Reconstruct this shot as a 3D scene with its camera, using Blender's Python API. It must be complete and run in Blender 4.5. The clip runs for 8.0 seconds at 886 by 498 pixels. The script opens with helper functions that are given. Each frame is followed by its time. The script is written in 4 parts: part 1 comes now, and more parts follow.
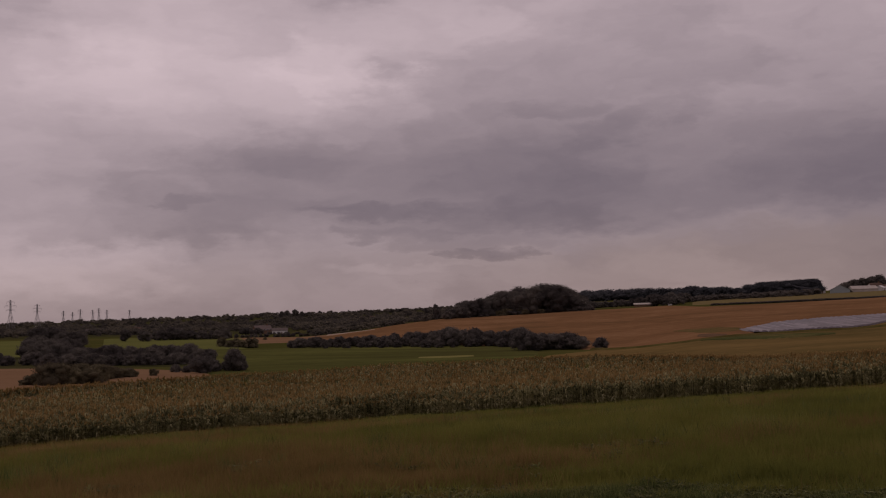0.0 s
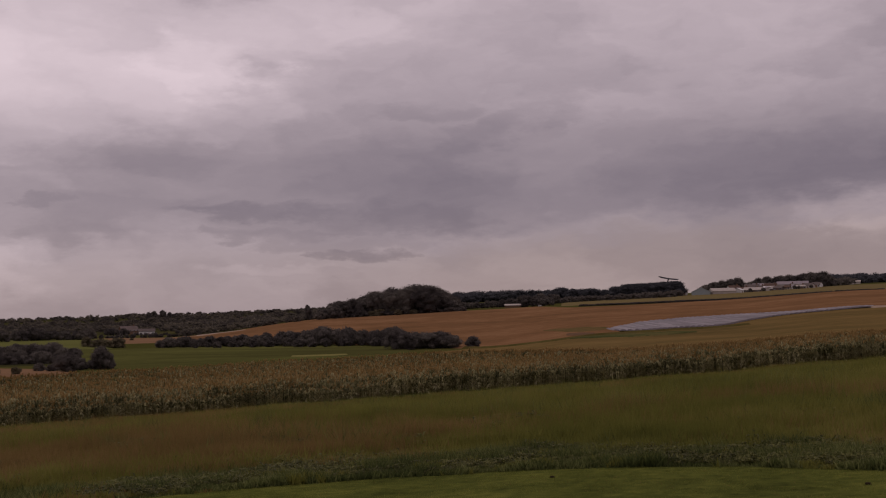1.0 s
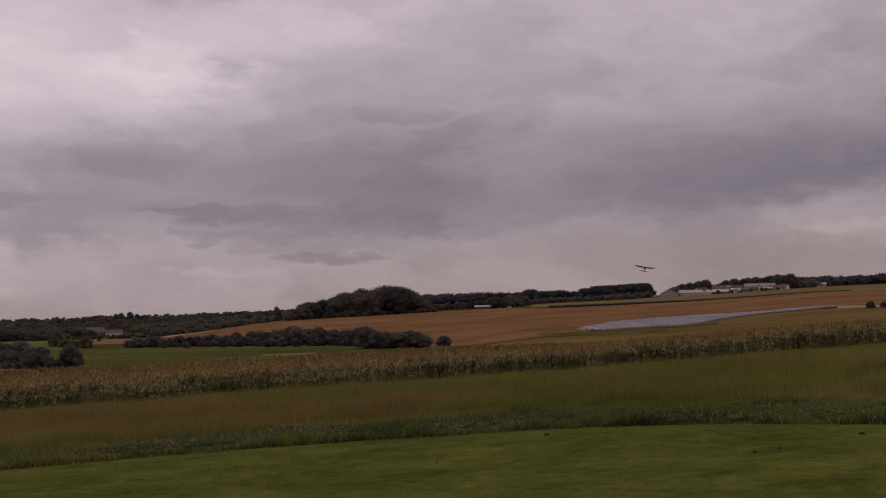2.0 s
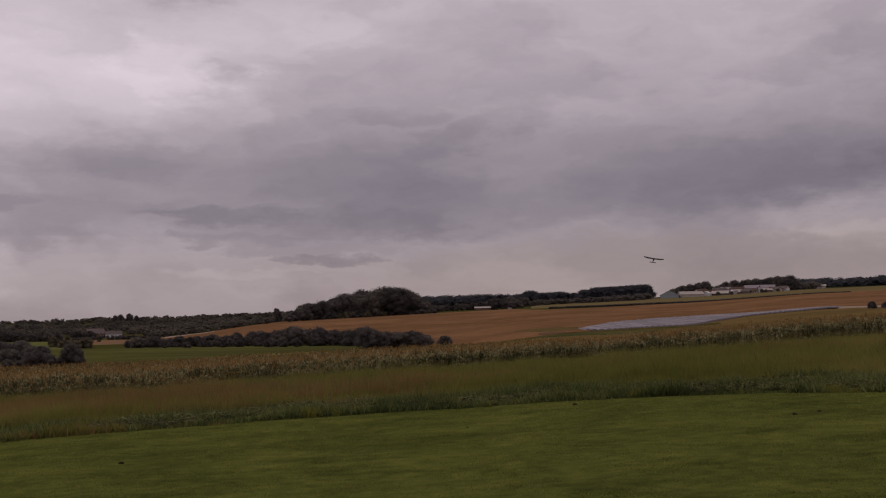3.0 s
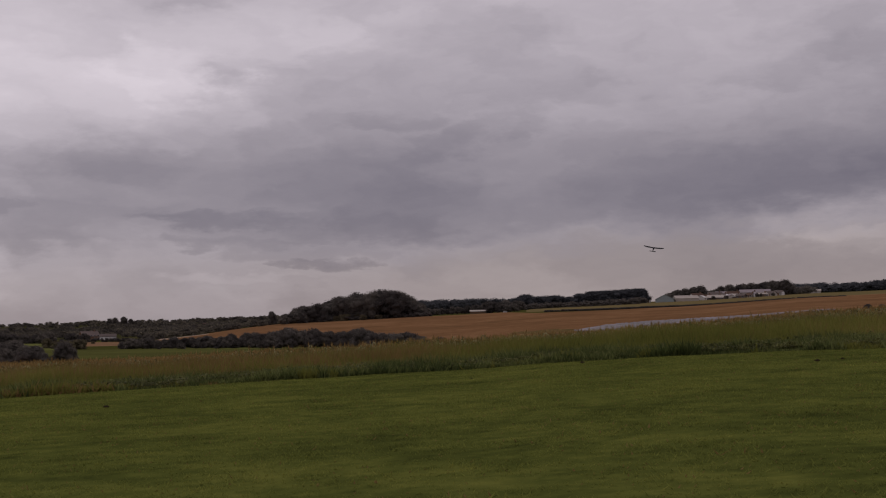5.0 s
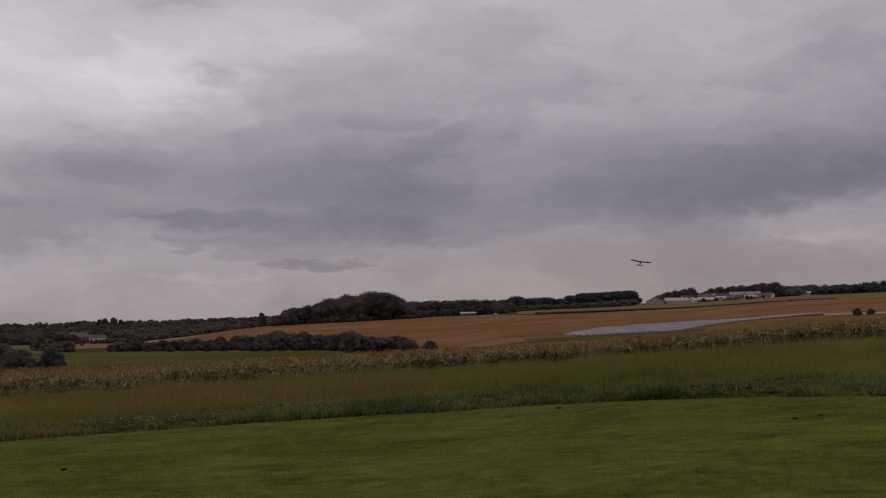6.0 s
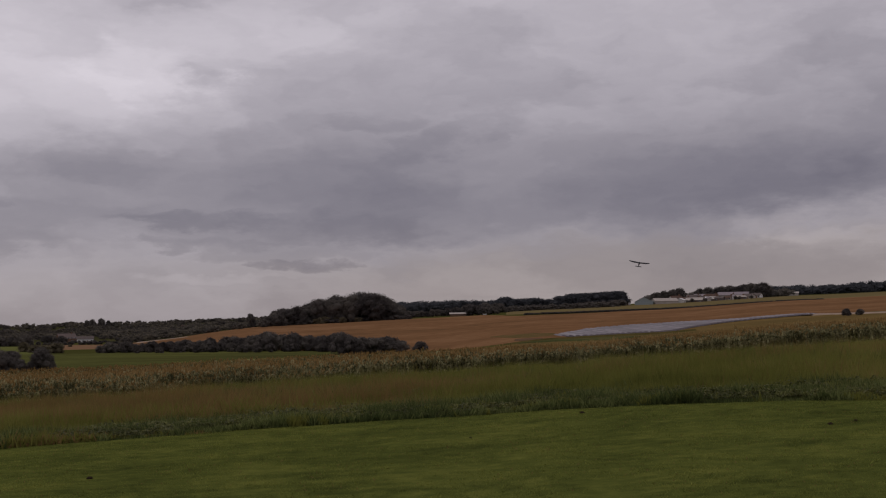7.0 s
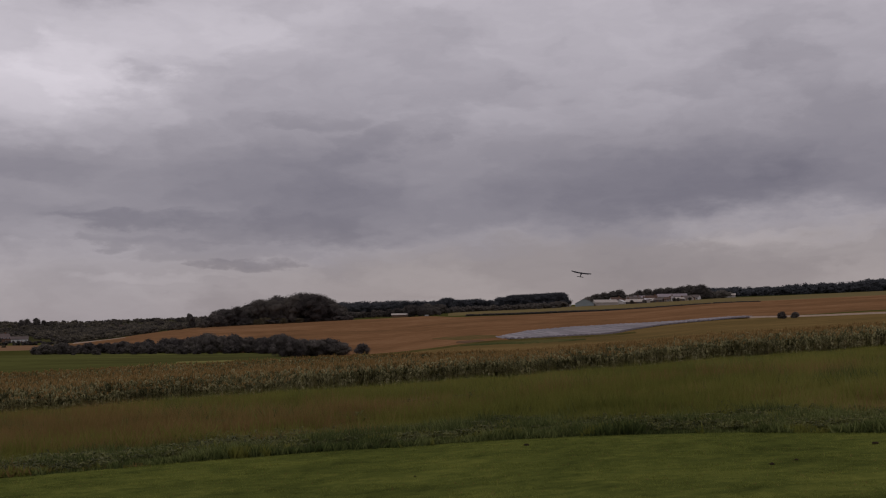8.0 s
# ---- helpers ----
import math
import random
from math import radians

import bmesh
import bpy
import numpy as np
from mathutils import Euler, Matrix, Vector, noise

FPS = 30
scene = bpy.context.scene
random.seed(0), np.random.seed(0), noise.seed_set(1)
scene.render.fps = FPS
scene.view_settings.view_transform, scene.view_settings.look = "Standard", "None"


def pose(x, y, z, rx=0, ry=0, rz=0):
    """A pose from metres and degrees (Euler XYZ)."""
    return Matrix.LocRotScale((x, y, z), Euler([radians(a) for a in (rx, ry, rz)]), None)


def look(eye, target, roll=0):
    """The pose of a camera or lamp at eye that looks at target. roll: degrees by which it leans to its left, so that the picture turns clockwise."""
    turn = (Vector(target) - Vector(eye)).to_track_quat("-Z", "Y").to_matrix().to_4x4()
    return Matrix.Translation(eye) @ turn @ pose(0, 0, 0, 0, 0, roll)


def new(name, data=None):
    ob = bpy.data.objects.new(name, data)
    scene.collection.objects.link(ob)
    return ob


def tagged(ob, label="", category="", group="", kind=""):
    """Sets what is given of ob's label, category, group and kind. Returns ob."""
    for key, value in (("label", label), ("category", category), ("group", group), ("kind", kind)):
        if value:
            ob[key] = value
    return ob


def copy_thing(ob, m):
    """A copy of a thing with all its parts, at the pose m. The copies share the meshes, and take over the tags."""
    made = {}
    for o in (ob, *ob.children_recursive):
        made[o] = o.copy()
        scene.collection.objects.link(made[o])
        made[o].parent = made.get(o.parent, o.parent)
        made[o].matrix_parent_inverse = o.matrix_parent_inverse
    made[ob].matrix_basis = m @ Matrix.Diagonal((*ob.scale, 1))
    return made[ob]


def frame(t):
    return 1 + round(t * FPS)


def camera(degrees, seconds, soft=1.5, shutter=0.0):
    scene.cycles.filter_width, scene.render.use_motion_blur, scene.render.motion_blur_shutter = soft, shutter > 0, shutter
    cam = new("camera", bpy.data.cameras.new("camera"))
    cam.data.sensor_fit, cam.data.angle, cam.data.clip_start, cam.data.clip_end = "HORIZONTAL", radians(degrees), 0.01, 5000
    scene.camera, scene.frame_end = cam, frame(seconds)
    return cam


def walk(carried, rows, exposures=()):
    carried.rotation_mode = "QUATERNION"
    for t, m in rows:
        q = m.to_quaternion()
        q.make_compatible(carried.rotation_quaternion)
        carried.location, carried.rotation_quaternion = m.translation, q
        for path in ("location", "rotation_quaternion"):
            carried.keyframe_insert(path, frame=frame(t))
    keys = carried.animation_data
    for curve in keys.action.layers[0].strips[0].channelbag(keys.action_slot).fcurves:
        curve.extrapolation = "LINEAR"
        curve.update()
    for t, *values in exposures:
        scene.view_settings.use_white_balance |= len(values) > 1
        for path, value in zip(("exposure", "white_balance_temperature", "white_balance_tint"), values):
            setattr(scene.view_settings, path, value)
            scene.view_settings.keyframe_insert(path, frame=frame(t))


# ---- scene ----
cam = camera(44.0, 8.0, soft=1.1)
PATH = [
    (0.00, pose(1.891, -0.705, 5.800, 93.223, 1.363, 8.721)),
    (0.50, pose(1.854, -1.694, 5.424, 93.133, 1.189, 4.612)),
    (1.00, pose(1.448, -1.936, 4.863, 93.163, 1.245, 2.048)),
    (1.50, pose(1.099, -1.975, 4.280, 93.209, 1.270, 0.547)),
    (3.00, pose(0.083, -1.416, 2.931, 93.388, 1.163, 0.397)),
    (3.50, pose(-0.220, -1.073, 2.554, 93.469, 1.120, 0.580)),
    (4.00, pose(-0.375, -0.747, 2.063, 93.566, 1.031, 0.413)),
    (4.20, pose(-0.326, -0.650, 1.870, 93.578, 1.027, 0.359)),
    (4.75, pose(-0.187, -0.373, 1.600, 93.613, 1.015, 0.207)),
    (5.30, pose(-0.049, -0.097, 2.100, 93.648, 1.004, 0.054)),
    (5.50, pose(0.000, 0.000, 2.350, 93.660, 1.000, 0.000)),
    (6.00, pose(0.290, 0.189, 2.742, 93.657, 0.908, -0.335)),
    (6.50, pose(0.014, 0.306, 2.793, 93.633, 0.925, -1.122)),
    (7.00, pose(-0.464, 0.534, 2.823, 93.676, 0.980, -0.943)),
    (7.50, pose(-0.605, 0.710, 3.198, 93.701, 0.951, -0.514)),
    (7.70, pose(-0.590, 0.700, 3.370, 93.690, 0.930, -0.720)),
    (8.00, pose(-0.518, 0.637, 3.550, 93.633, 0.835, -3.979)),
]

walk(cam, PATH, [(0.0, -0.27, 7350, 29.5), (0.7, -0.06, 7200, 27.5), (1.5, 0.04, 7050, 24.5), (3.5, 0.05, 6850, 20), (5.5, 0.05, 6650, 15), (8.0, 0.05, 6550, 12.5)])


# ---- sky and light ----
def mix_rgb(nt, fac, a, b, mode="MIX"):
    n = nt.nodes.new("ShaderNodeMix")
    n.data_type, n.blend_type = "RGBA", mode
    for sock, v in ((n.inputs[0], fac), (n.inputs[6], a), (n.inputs[7], b)):
        if hasattr(v, "node"):
            nt.links.new(v, sock)
        elif isinstance(v, (int, float)):
            sock.default_value = v
        else:
            sock.default_value = (*v, 1)
    return n.outputs[2]


def calc(nt, op, a, b=0.0, c=0.0, clamp=False):
    n = nt.nodes.new("ShaderNodeMath")
    n.operation, n.use_clamp = op, clamp
    for sock, v in zip(n.inputs, (a, b, c)):
        if hasattr(v, "node"):
            nt.links.new(v, sock)
        else:
            sock.default_value = v
    return n.outputs[0]


def noise_tex(nt, vec, scale, detail=4.0, rough=0.55, distort=0.0):
    n = nt.nodes.new("ShaderNodeTexNoise")
    n.inputs["Scale"].default_value = scale
    n.inputs["Detail"].default_value = detail
    n.inputs["Roughness"].default_value = rough
    n.inputs["Distortion"].default_value = distort
    if vec is not None:
        nt.links.new(vec, n.inputs["Vector"])
    return n.outputs[0]


def mapping(nt, vec, scale=(1, 1, 1), loc=(0, 0, 0), rot=(0, 0, 0)):
    n = nt.nodes.new("ShaderNodeMapping")
    n.inputs["Scale"].default_value, n.inputs["Location"].default_value, n.inputs["Rotation"].default_value = scale, loc, rot
    nt.links.new(vec, n.inputs["Vector"])
    return n.outputs[0]


def smooth(nt, v, lo, hi, a=0.0, b=1.0):
    n = nt.nodes.new("ShaderNodeMapRange")
    n.interpolation_type = "SMOOTHSTEP"
    nt.links.new(v, n.inputs[0])
    for k, x in zip((1, 2, 3, 4), (lo, hi, a, b)):
        n.inputs[k].default_value = x
    return n.outputs[0]


SUN_ELEV, SUN_TURN = radians(42), radians(-38)
world = bpy.data.worlds.new("overcast_sky")
scene.world = world
world.use_nodes = True
nt = world.node_tree
nt.nodes.clear()
sky = nt.nodes.new("ShaderNodeTexSky")
sky.sky_type, sky.sun_disc, sky.sun_elevation, sky.sun_rotation = "NISHITA", False, SUN_ELEV, SUN_TURN
clear = nt.nodes.new("ShaderNodeBackground")
clear.inputs[1].default_value = 0.06
nt.links.new(sky.outputs[0], clear.inputs[0])
way = nt.nodes.new("ShaderNodeTexCoord").outputs["Generated"]
sep = nt.nodes.new("ShaderNodeSeparateXYZ")
nt.links.new(way, sep.inputs[0])
wx, wy, wz = sep.outputs
azim = calc(nt, "MULTIPLY", calc(nt, "ARCTAN2", wx, wy), 57.2958)
elev = calc(nt, "MULTIPLY", calc(nt, "ARCSINE", wz), 57.2958)
both = nt.nodes.new("ShaderNodeCombineXYZ")
nt.links.new(azim, both.inputs[0])
nt.links.new(elev, both.inputs[1])
flat = both.outputs[0]
# cloud deck seen along its underside: long streaks near the horizon, broader billows higher up
warp = noise_tex(nt, mapping(nt, flat, (0.07, 0.16, 1)), 1.0, 3, 0.5)
warp2 = noise_tex(nt, mapping(nt, flat, (0.05, 0.13, 1), (7, 3, 2)), 1.0, 3, 0.5)
wa = calc(nt, "ADD", azim, calc(nt, "MULTIPLY", calc(nt, "SUBTRACT", warp, 0.5), 9.0))
we = calc(nt, "ADD", elev, calc(nt, "MULTIPLY", calc(nt, "SUBTRACT", warp2, 0.5), 3.2))
fray = noise_tex(nt, mapping(nt, flat, (0.35, 0.75, 1), (2, 9, 1)), 1.0, 6, 0.56)
fray2 = noise_tex(nt, mapping(nt, flat, (0.3, 0.8, 1), (5, 1, 8)), 1.0, 6, 0.56)
wa = calc(nt, "ADD", wa, calc(nt, "MULTIPLY", calc(nt, "SUBTRACT", fray, 0.5), 7.5))
we = calc(nt, "ADD", we, calc(nt, "MULTIPLY", calc(nt, "SUBTRACT", fray2, 0.5), 2.3))
nibble = noise_tex(nt, mapping(nt, flat, (0.9, 2.1, 1), (3, 4, 6)), 1.0, 5, 0.6)
nibble2 = noise_tex(nt, mapping(nt, flat, (0.9, 2.1, 1), (9, 7, 1)), 1.0, 5, 0.6)
wa = calc(nt, "ADD", wa, calc(nt, "MULTIPLY", calc(nt, "SUBTRACT", nibble, 0.5), 1.6))
we = calc(nt, "ADD", we, calc(nt, "MULTIPLY", calc(nt, "SUBTRACT", nibble2, 0.5), 0.6))
comb = nt.nodes.new("ShaderNodeCombineXYZ")
nt.links.new(wa, comb.inputs[0])
nt.links.new(we, comb.inputs[1])
warped = comb.outputs[0]
streak = noise_tex(nt, mapping(nt, warped, (0.05, 0.26, 1), (1.3, 0.4, 0)), 1.0, 4, 0.5)
billow = noise_tex(nt, mapping(nt, warped, (0.085, 0.19, 1), (4.3, 2.4, 0)), 1.0, 4, 0.52)


def piece(v, knots):
    """A smooth curve through pairs of position and value."""
    c = nt.nodes.new("ShaderNodeFloatCurve")
    lo, hi = knots[0][0], knots[-1][0]
    pts = c.mapping.curves[0].points
    while len(pts) < len(knots):
        pts.new(0.5, 0.5)
    for p, (x, y) in zip(pts, knots):
        p.location = ((x - lo) / (hi - lo), y)
    c.mapping.update()
    nt.links.new(ramp_up(v, lo, hi), c.inputs["Value"])
    return c.outputs[0]


def ramp_up(v, lo, hi):
    """0 to 1 as v goes from lo to hi."""
    return calc(nt, "DIVIDE", calc(nt, "SUBTRACT", v, lo), hi - lo, 0.0, True)


# even grey deck, lifting to a paler band under its ragged lower edge and to thinner cloud overhead
grain = calc(nt, "ADD", calc(nt, "MULTIPLY", calc(nt, "SUBTRACT", streak, 0.5), 0.20), calc(nt, "MULTIPLY", calc(nt, "SUBTRACT", billow, 0.5), 0.40))
wisp = noise_tex(nt, mapping(nt, warped, (0.22, 0.7, 1), (8, 2, 5)), 1.0, 6, 0.6)
grain = calc(nt, "ADD", grain, calc(nt, "MULTIPLY", calc(nt, "SUBTRACT", wisp, 0.5), 0.035))
rim = calc(nt, "MULTIPLY", piece(azim, ((-40, 0.30), (-22, 0.32), (-14, 0.38), (-4, 0.37), (3, 0.45), (9, 0.50), (22, 0.52), (40, 0.5))), 10.0)
over_rim = calc(nt, "SUBTRACT", we, rim)
under = smooth(nt, over_rim, -0.3, 0.8, 0.0, -0.115)
tone = calc(nt, "ADD", calc(nt, "ADD", grain, 0.385), calc(nt, "ADD", under, smooth(nt, elev, 6.5, 14.5, 0.0, 0.195)))


def cloud(tone, az, el, raz, rel, amount, tilt=0.0):
    """One bank of cloud: lighter or darker than the deck, with frayed edges."""
    da = calc(nt, "SUBTRACT", wa, az)
    de = calc(nt, "SUBTRACT", calc(nt, "SUBTRACT", we, el), calc(nt, "MULTIPLY", da, tilt))
    d = calc(nt, "ADD", calc(nt, "POWER", calc(nt, "ABSOLUTE", calc(nt, "DIVIDE", da, raz)), 2.0),
             calc(nt, "POWER", calc(nt, "ABSOLUTE", calc(nt, "DIVIDE", de, rel)), 2.0))
    return calc(nt, "ADD", tone, smooth(nt, d, 0.0, 1.0, amount, 0.0))


for bank in ((-19.5, 13.4, 12, 5.8, 0.135), (-9.2, 15.2, 6, 2.0, 0.10), (-14.2, 12.9, 3.4, 2.0, 0.09), (-17.5, 11.9, 4, 1.6, 0.06), (-16, 5.8, 10, 2.4, 0.035), (-18.5, 6.6, 7, 0.9, 0.05),
             (-4.8, 7.2, 8, 2.8, -0.09), (1.5, 9.4, 4.5, 1.0, -0.065, 0.25), (-2.2, 10.4, 4.5, 0.7, -0.05), (-4.2, 4.9, 7, 1.1, -0.07), (4.5, 6.3, 6, 1.6, -0.05),
             (-11.2, 5.3, 4.8, 0.55, -0.11), (-10.3, 4.1, 4.2, 0.5, -0.09, 0.03), (-21.5, 5.4, 1.6, 0.35, -0.07), (-6.3, 3.0, 2.4, 0.42, -0.17, 0.04), (-7.4, 3.5, 4.4, 0.55, -0.09, 0.03), (-15.5, 4.4, 5, 0.7, 0.06),
             (16, 7.2, 11, 2.2, -0.065, 0.03), (19.5, 6.4, 7, 1.2, -0.05), (9, 12.4, 8, 2.0, 0.04), (10.8, 10.5, 6.5, 1.2, 0.05), (20.4, 4.2, 5.5, 0.5, 0.045, 0.03),
             (-10.3, 2.1, 4.5, 0.4, 0.05), (-29, 7, 12, 9, 0.17), (-24, 2.2, 10, 1.6, 0.04), (14, 3.0, 17, 3.4, -0.075), (13, 14.2, 14, 4, -0.03)):
    tone = cloud(tone, *bank)
ramp = nt.nodes.new("ShaderNodeValToRGB")
el_ = ramp.color_ramp.elements
el_[0].position, el_[0].color = 0.05, (0.132, 0.126, 0.162, 1)
el_[1].position, el_[1].color = 0.70, (0.64, 0.61, 0.66, 1)
mid = el_.new(0.33)
mid.color = (0.275, 0.26, 0.295, 1)
nt.links.new(tone, ramp.inputs[0])
low = smooth(nt, elev, 0.0, 6.0, 1.0, 0.0)
deck = mix_rgb(nt, calc(nt, "MULTIPLY", low, 0.3), ramp.outputs[0], (0.27, 0.235, 0.23))
# the open band below the deck is a little warmer to the east
deck = mix_rgb(nt, calc(nt, "MULTIPLY", smooth(nt, over_rim, -1.5, 0.4, 0.75, 0.0), smooth(nt, azim, -14.0, 4.0, 0.25, 1.0)), deck, (1.05, 1.0, 0.90), "MULTIPLY")
cover = nt.nodes.new("ShaderNodeBackground")
nt.links.new(deck, cover.inputs[0])
cover.inputs[1].default_value = 1.0
blend = nt.nodes.new("ShaderNodeMixShader")
blend.inputs[0].default_value = 0.96
nt.links.new(clear.outputs[0], blend.inputs[1])
nt.links.new(cover.outputs[0], blend.inputs[2])
nt.links.new(blend.outputs[0], nt.nodes.new("ShaderNodeOutputWorld").inputs[0])
sun = new("sun", bpy.data.lights.new("sun", "SUN"))
sun.data.energy, sun.data.angle, sun.data.color = 0.5, radians(25), (1, 0.95, 0.88)
sun.matrix_world = look((0, 0, 0), (-math.sin(SUN_TURN) * math.cos(SUN_ELEV), -math.cos(SUN_TURN) * math.cos(SUN_ELEV), -math.sin(SUN_ELEV)))


# ---- materials ----
def material(name, colors, scale, rough=0.9, bump=0.0, bump_scale=1.0, detail=5.0, stretch=(1, 1, 1), fine=0.35, fine_scale=None, rand=0.0, spec=0.0, island=0.0, metal=0.0, thin=0.0, spread=0.2):
    """Two-scale mottling between the given colours, on object coordinates in metres."""
    m = bpy.data.materials.new(name)
    m.use_nodes = True
    t = m.node_tree
    b = t.nodes["Principled BSDF"]
    b.inputs["Roughness"].default_value = rough
    b.inputs["Specular IOR Level"].default_value = spec
    b.inputs["Metallic"].default_value = metal
    co = mapping(t, t.nodes.new("ShaderNodeTexCoord").outputs["Object"], stretch)
    big = noise_tex(t, co, scale, detail, 0.6)
    small = noise_tex(t, co, fine_scale or scale * 13.7, 4, 0.65)
    v = calc(t, "ADD", calc(t, "MULTIPLY", big, 1 - fine), calc(t, "MULTIPLY", small, fine))
    if rand:
        v = calc(t, "ADD", v, calc(t, "MULTIPLY", calc(t, "SUBTRACT", t.nodes.new("ShaderNodeObjectInfo").outputs["Random"], 0.5), rand))
    if island:
        v = calc(t, "ADD", v, calc(t, "MULTIPLY", calc(t, "SUBTRACT", t.nodes.new("ShaderNodeNewGeometry").outputs["Random Per Island"], 0.5), island))
    r = t.nodes.new("ShaderNodeValToRGB")
    e = r.color_ramp.elements
    e[0].position, e[1].position = 0.5 - spread, 0.5 + spread
    e[0].color, e[1].color = (*colors[0], 1), (*colors[-1], 1)
    for k in range(1, len(colors) - 1):
        e.new(0.5 - spread + 2 * spread * k / (len(colors) - 1)).color = (*colors[k], 1)
    t.links.new(v, r.inputs[0])
    t.links.new(r.outputs[0], b.inputs["Base Color"])
    if thin:
        glow = t.nodes.new("ShaderNodeBsdfTranslucent")
        both_ = t.nodes.new("ShaderNodeMixShader")
        both_.inputs[0].default_value = thin
        t.links.new(r.outputs[0], glow.inputs[0])
        t.links.new(b.outputs[0], both_.inputs[1])
        t.links.new(glow.outputs[0], both_.inputs[2])
        t.links.new(both_.outputs[0], t.nodes["Material Output"].inputs[0])
    if bump:
        n = t.nodes.new("ShaderNodeBump")
        n.inputs["Strength"].default_value, n.inputs["Distance"].default_value = 1.0, bump
        t.links.new(noise_tex(t, co, bump_scale, 5, 0.6), n.inputs["Height"])
        t.links.new(n.outputs[0], b.inputs["Normal"])
    return m


M_pasture = material("pasture", [(0.045, 0.05, 0.014), (0.07, 0.07, 0.02), (0.10, 0.085, 0.028)], 0.01)
M_mown = material("mown_grass", [(0.046, 0.056, 0.014), (0.084, 0.098, 0.022), (0.138, 0.147, 0.033)], 0.6, bump=0.012, bump_scale=9, stretch=(0.8, 1.2, 1), fine=0.5, fine_scale=3.2, spread=0.15)
M_meadow = material("meadow_floor", [(0.07, 0.065, 0.02), (0.11, 0.09, 0.03), (0.15, 0.11, 0.045)], 0.1, bump=0.05, bump_scale=3)
M_soil = material("field_soil", [(0.10, 0.076, 0.034), (0.15, 0.112, 0.05)], 0.3, bump=0.05, bump_scale=2)
M_wheat = material("ripe_cereal", [(0.145, 0.082, 0.040), (0.198, 0.104, 0.050), (0.25, 0.138, 0.070)], 0.016, stretch=(1, 1.2, 1), bump=0.05, bump_scale=0.3, fine=0.4, fine_scale=0.16, spread=0.12)
M_green = material("green_field", [(0.062, 0.060, 0.021), (0.080, 0.084, 0.026), (0.118, 0.122, 0.036)], 0.022, spread=0.13, stretch=(0.6, 1.4, 1), bump=0.1, bump_scale=0.5)
M_light = material("light_green_field", [(0.095, 0.105, 0.032), (0.12, 0.128, 0.04), (0.15, 0.15, 0.048)], 0.01)
M_stubble = material("stubble", [(0.165, 0.095, 0.055), (0.215, 0.128, 0.072), (0.25, 0.155, 0.09)], 0.02)
M_ochre = material("ochre_pasture", [(0.105, 0.078, 0.030), (0.150, 0.102, 0.039), (0.20, 0.133, 0.052)], 0.022, spread=0.14, bump=0.1, bump_scale=0.5)
M_strip = material("reed_green", [(0.052, 0.062, 0.022), (0.078, 0.082, 0.03), (0.15, 0.112, 0.045)], 0.05, spread=0.12, bump=0.2, bump_scale=0.5)
M_air = material("airfield_grass", [(0.125, 0.098, 0.044), (0.16, 0.125, 0.056), (0.20, 0.155, 0.072)], 0.008, stretch=(0.6, 3, 1))

M_hay = material("cut_hay_patch", [(0.16, 0.15, 0.05), (0.20, 0.185, 0.065), (0.24, 0.22, 0.085)], 0.1)
M_weedy = material("weedy_cereal", [(0.085, 0.074, 0.028), (0.125, 0.093, 0.038), (0.19, 0.108, 0.052)], 0.05, spread=0.13)
M_bare = material("bare_earth", [(0.10, 0.062, 0.036), (0.135, 0.082, 0.05), (0.18, 0.115, 0.07)], 0.12, fine=0.5)
M_track = material("pale_track", [(0.26, 0.19, 0.14), (0.32, 0.24, 0.18), (0.38, 0.30, 0.23)], 0.2, fine=0.5)

# ---- landform: heights along rays from the flying spot, at eight bearings ----
RINGS = (0, 30, 60, 90, 140, 200, 300, 420, 600, 800, 1100, 1600, 2500, 4800)
RAYS = (-34, -16, -8, 0, 6.5, 12, 19, 28)
HEIGHTS = np.array((
    (0.4, -0.3, -2.0, -3.9, -5.2, -5.9, -6.8, -7.5, -8.5, -9.5, -11, -11, -7, -12),
    (0.4, 0.05, -1.3, -3.1, -4.9, -6.4, -8.0, -8.5, -9.5, -11, -13, -7, 2, 6),
    (0.4, 0.2, -0.9, -2.6, -4.4, -5.6, -7.8, -9.0, -6.5, -0.5, 0, 2, 8, 18),
    (0.4, 0.35, -0.6, -2.0, -3.8, -4.7, -7.5, -9.0, -4.0, 3.0, 6, 9, 20, 26),
    (0.4, 0.55, -0.2, -1.4, -2.7, -3.4, -4.2, -4.2, 0, 5.5, 11, 15, 24, 32),
    (0.4, 0.7, 0.2, -0.75, -1.5, -2.0, -3.2, -3.0, 1.5, 7, 14.5, 22, 30, 40),
    (0.4, 0.85, 0.7, 0.1, -0.4, -0.7, -0.6, 0.6, 5, 11.5, 19, 28, 42, 55),
    (0.4, 1.0, 1.1, 1.0, 0.7, 0.8, 1.5, 3.6, 8, 14.5, 23, 33, 50, 70)))


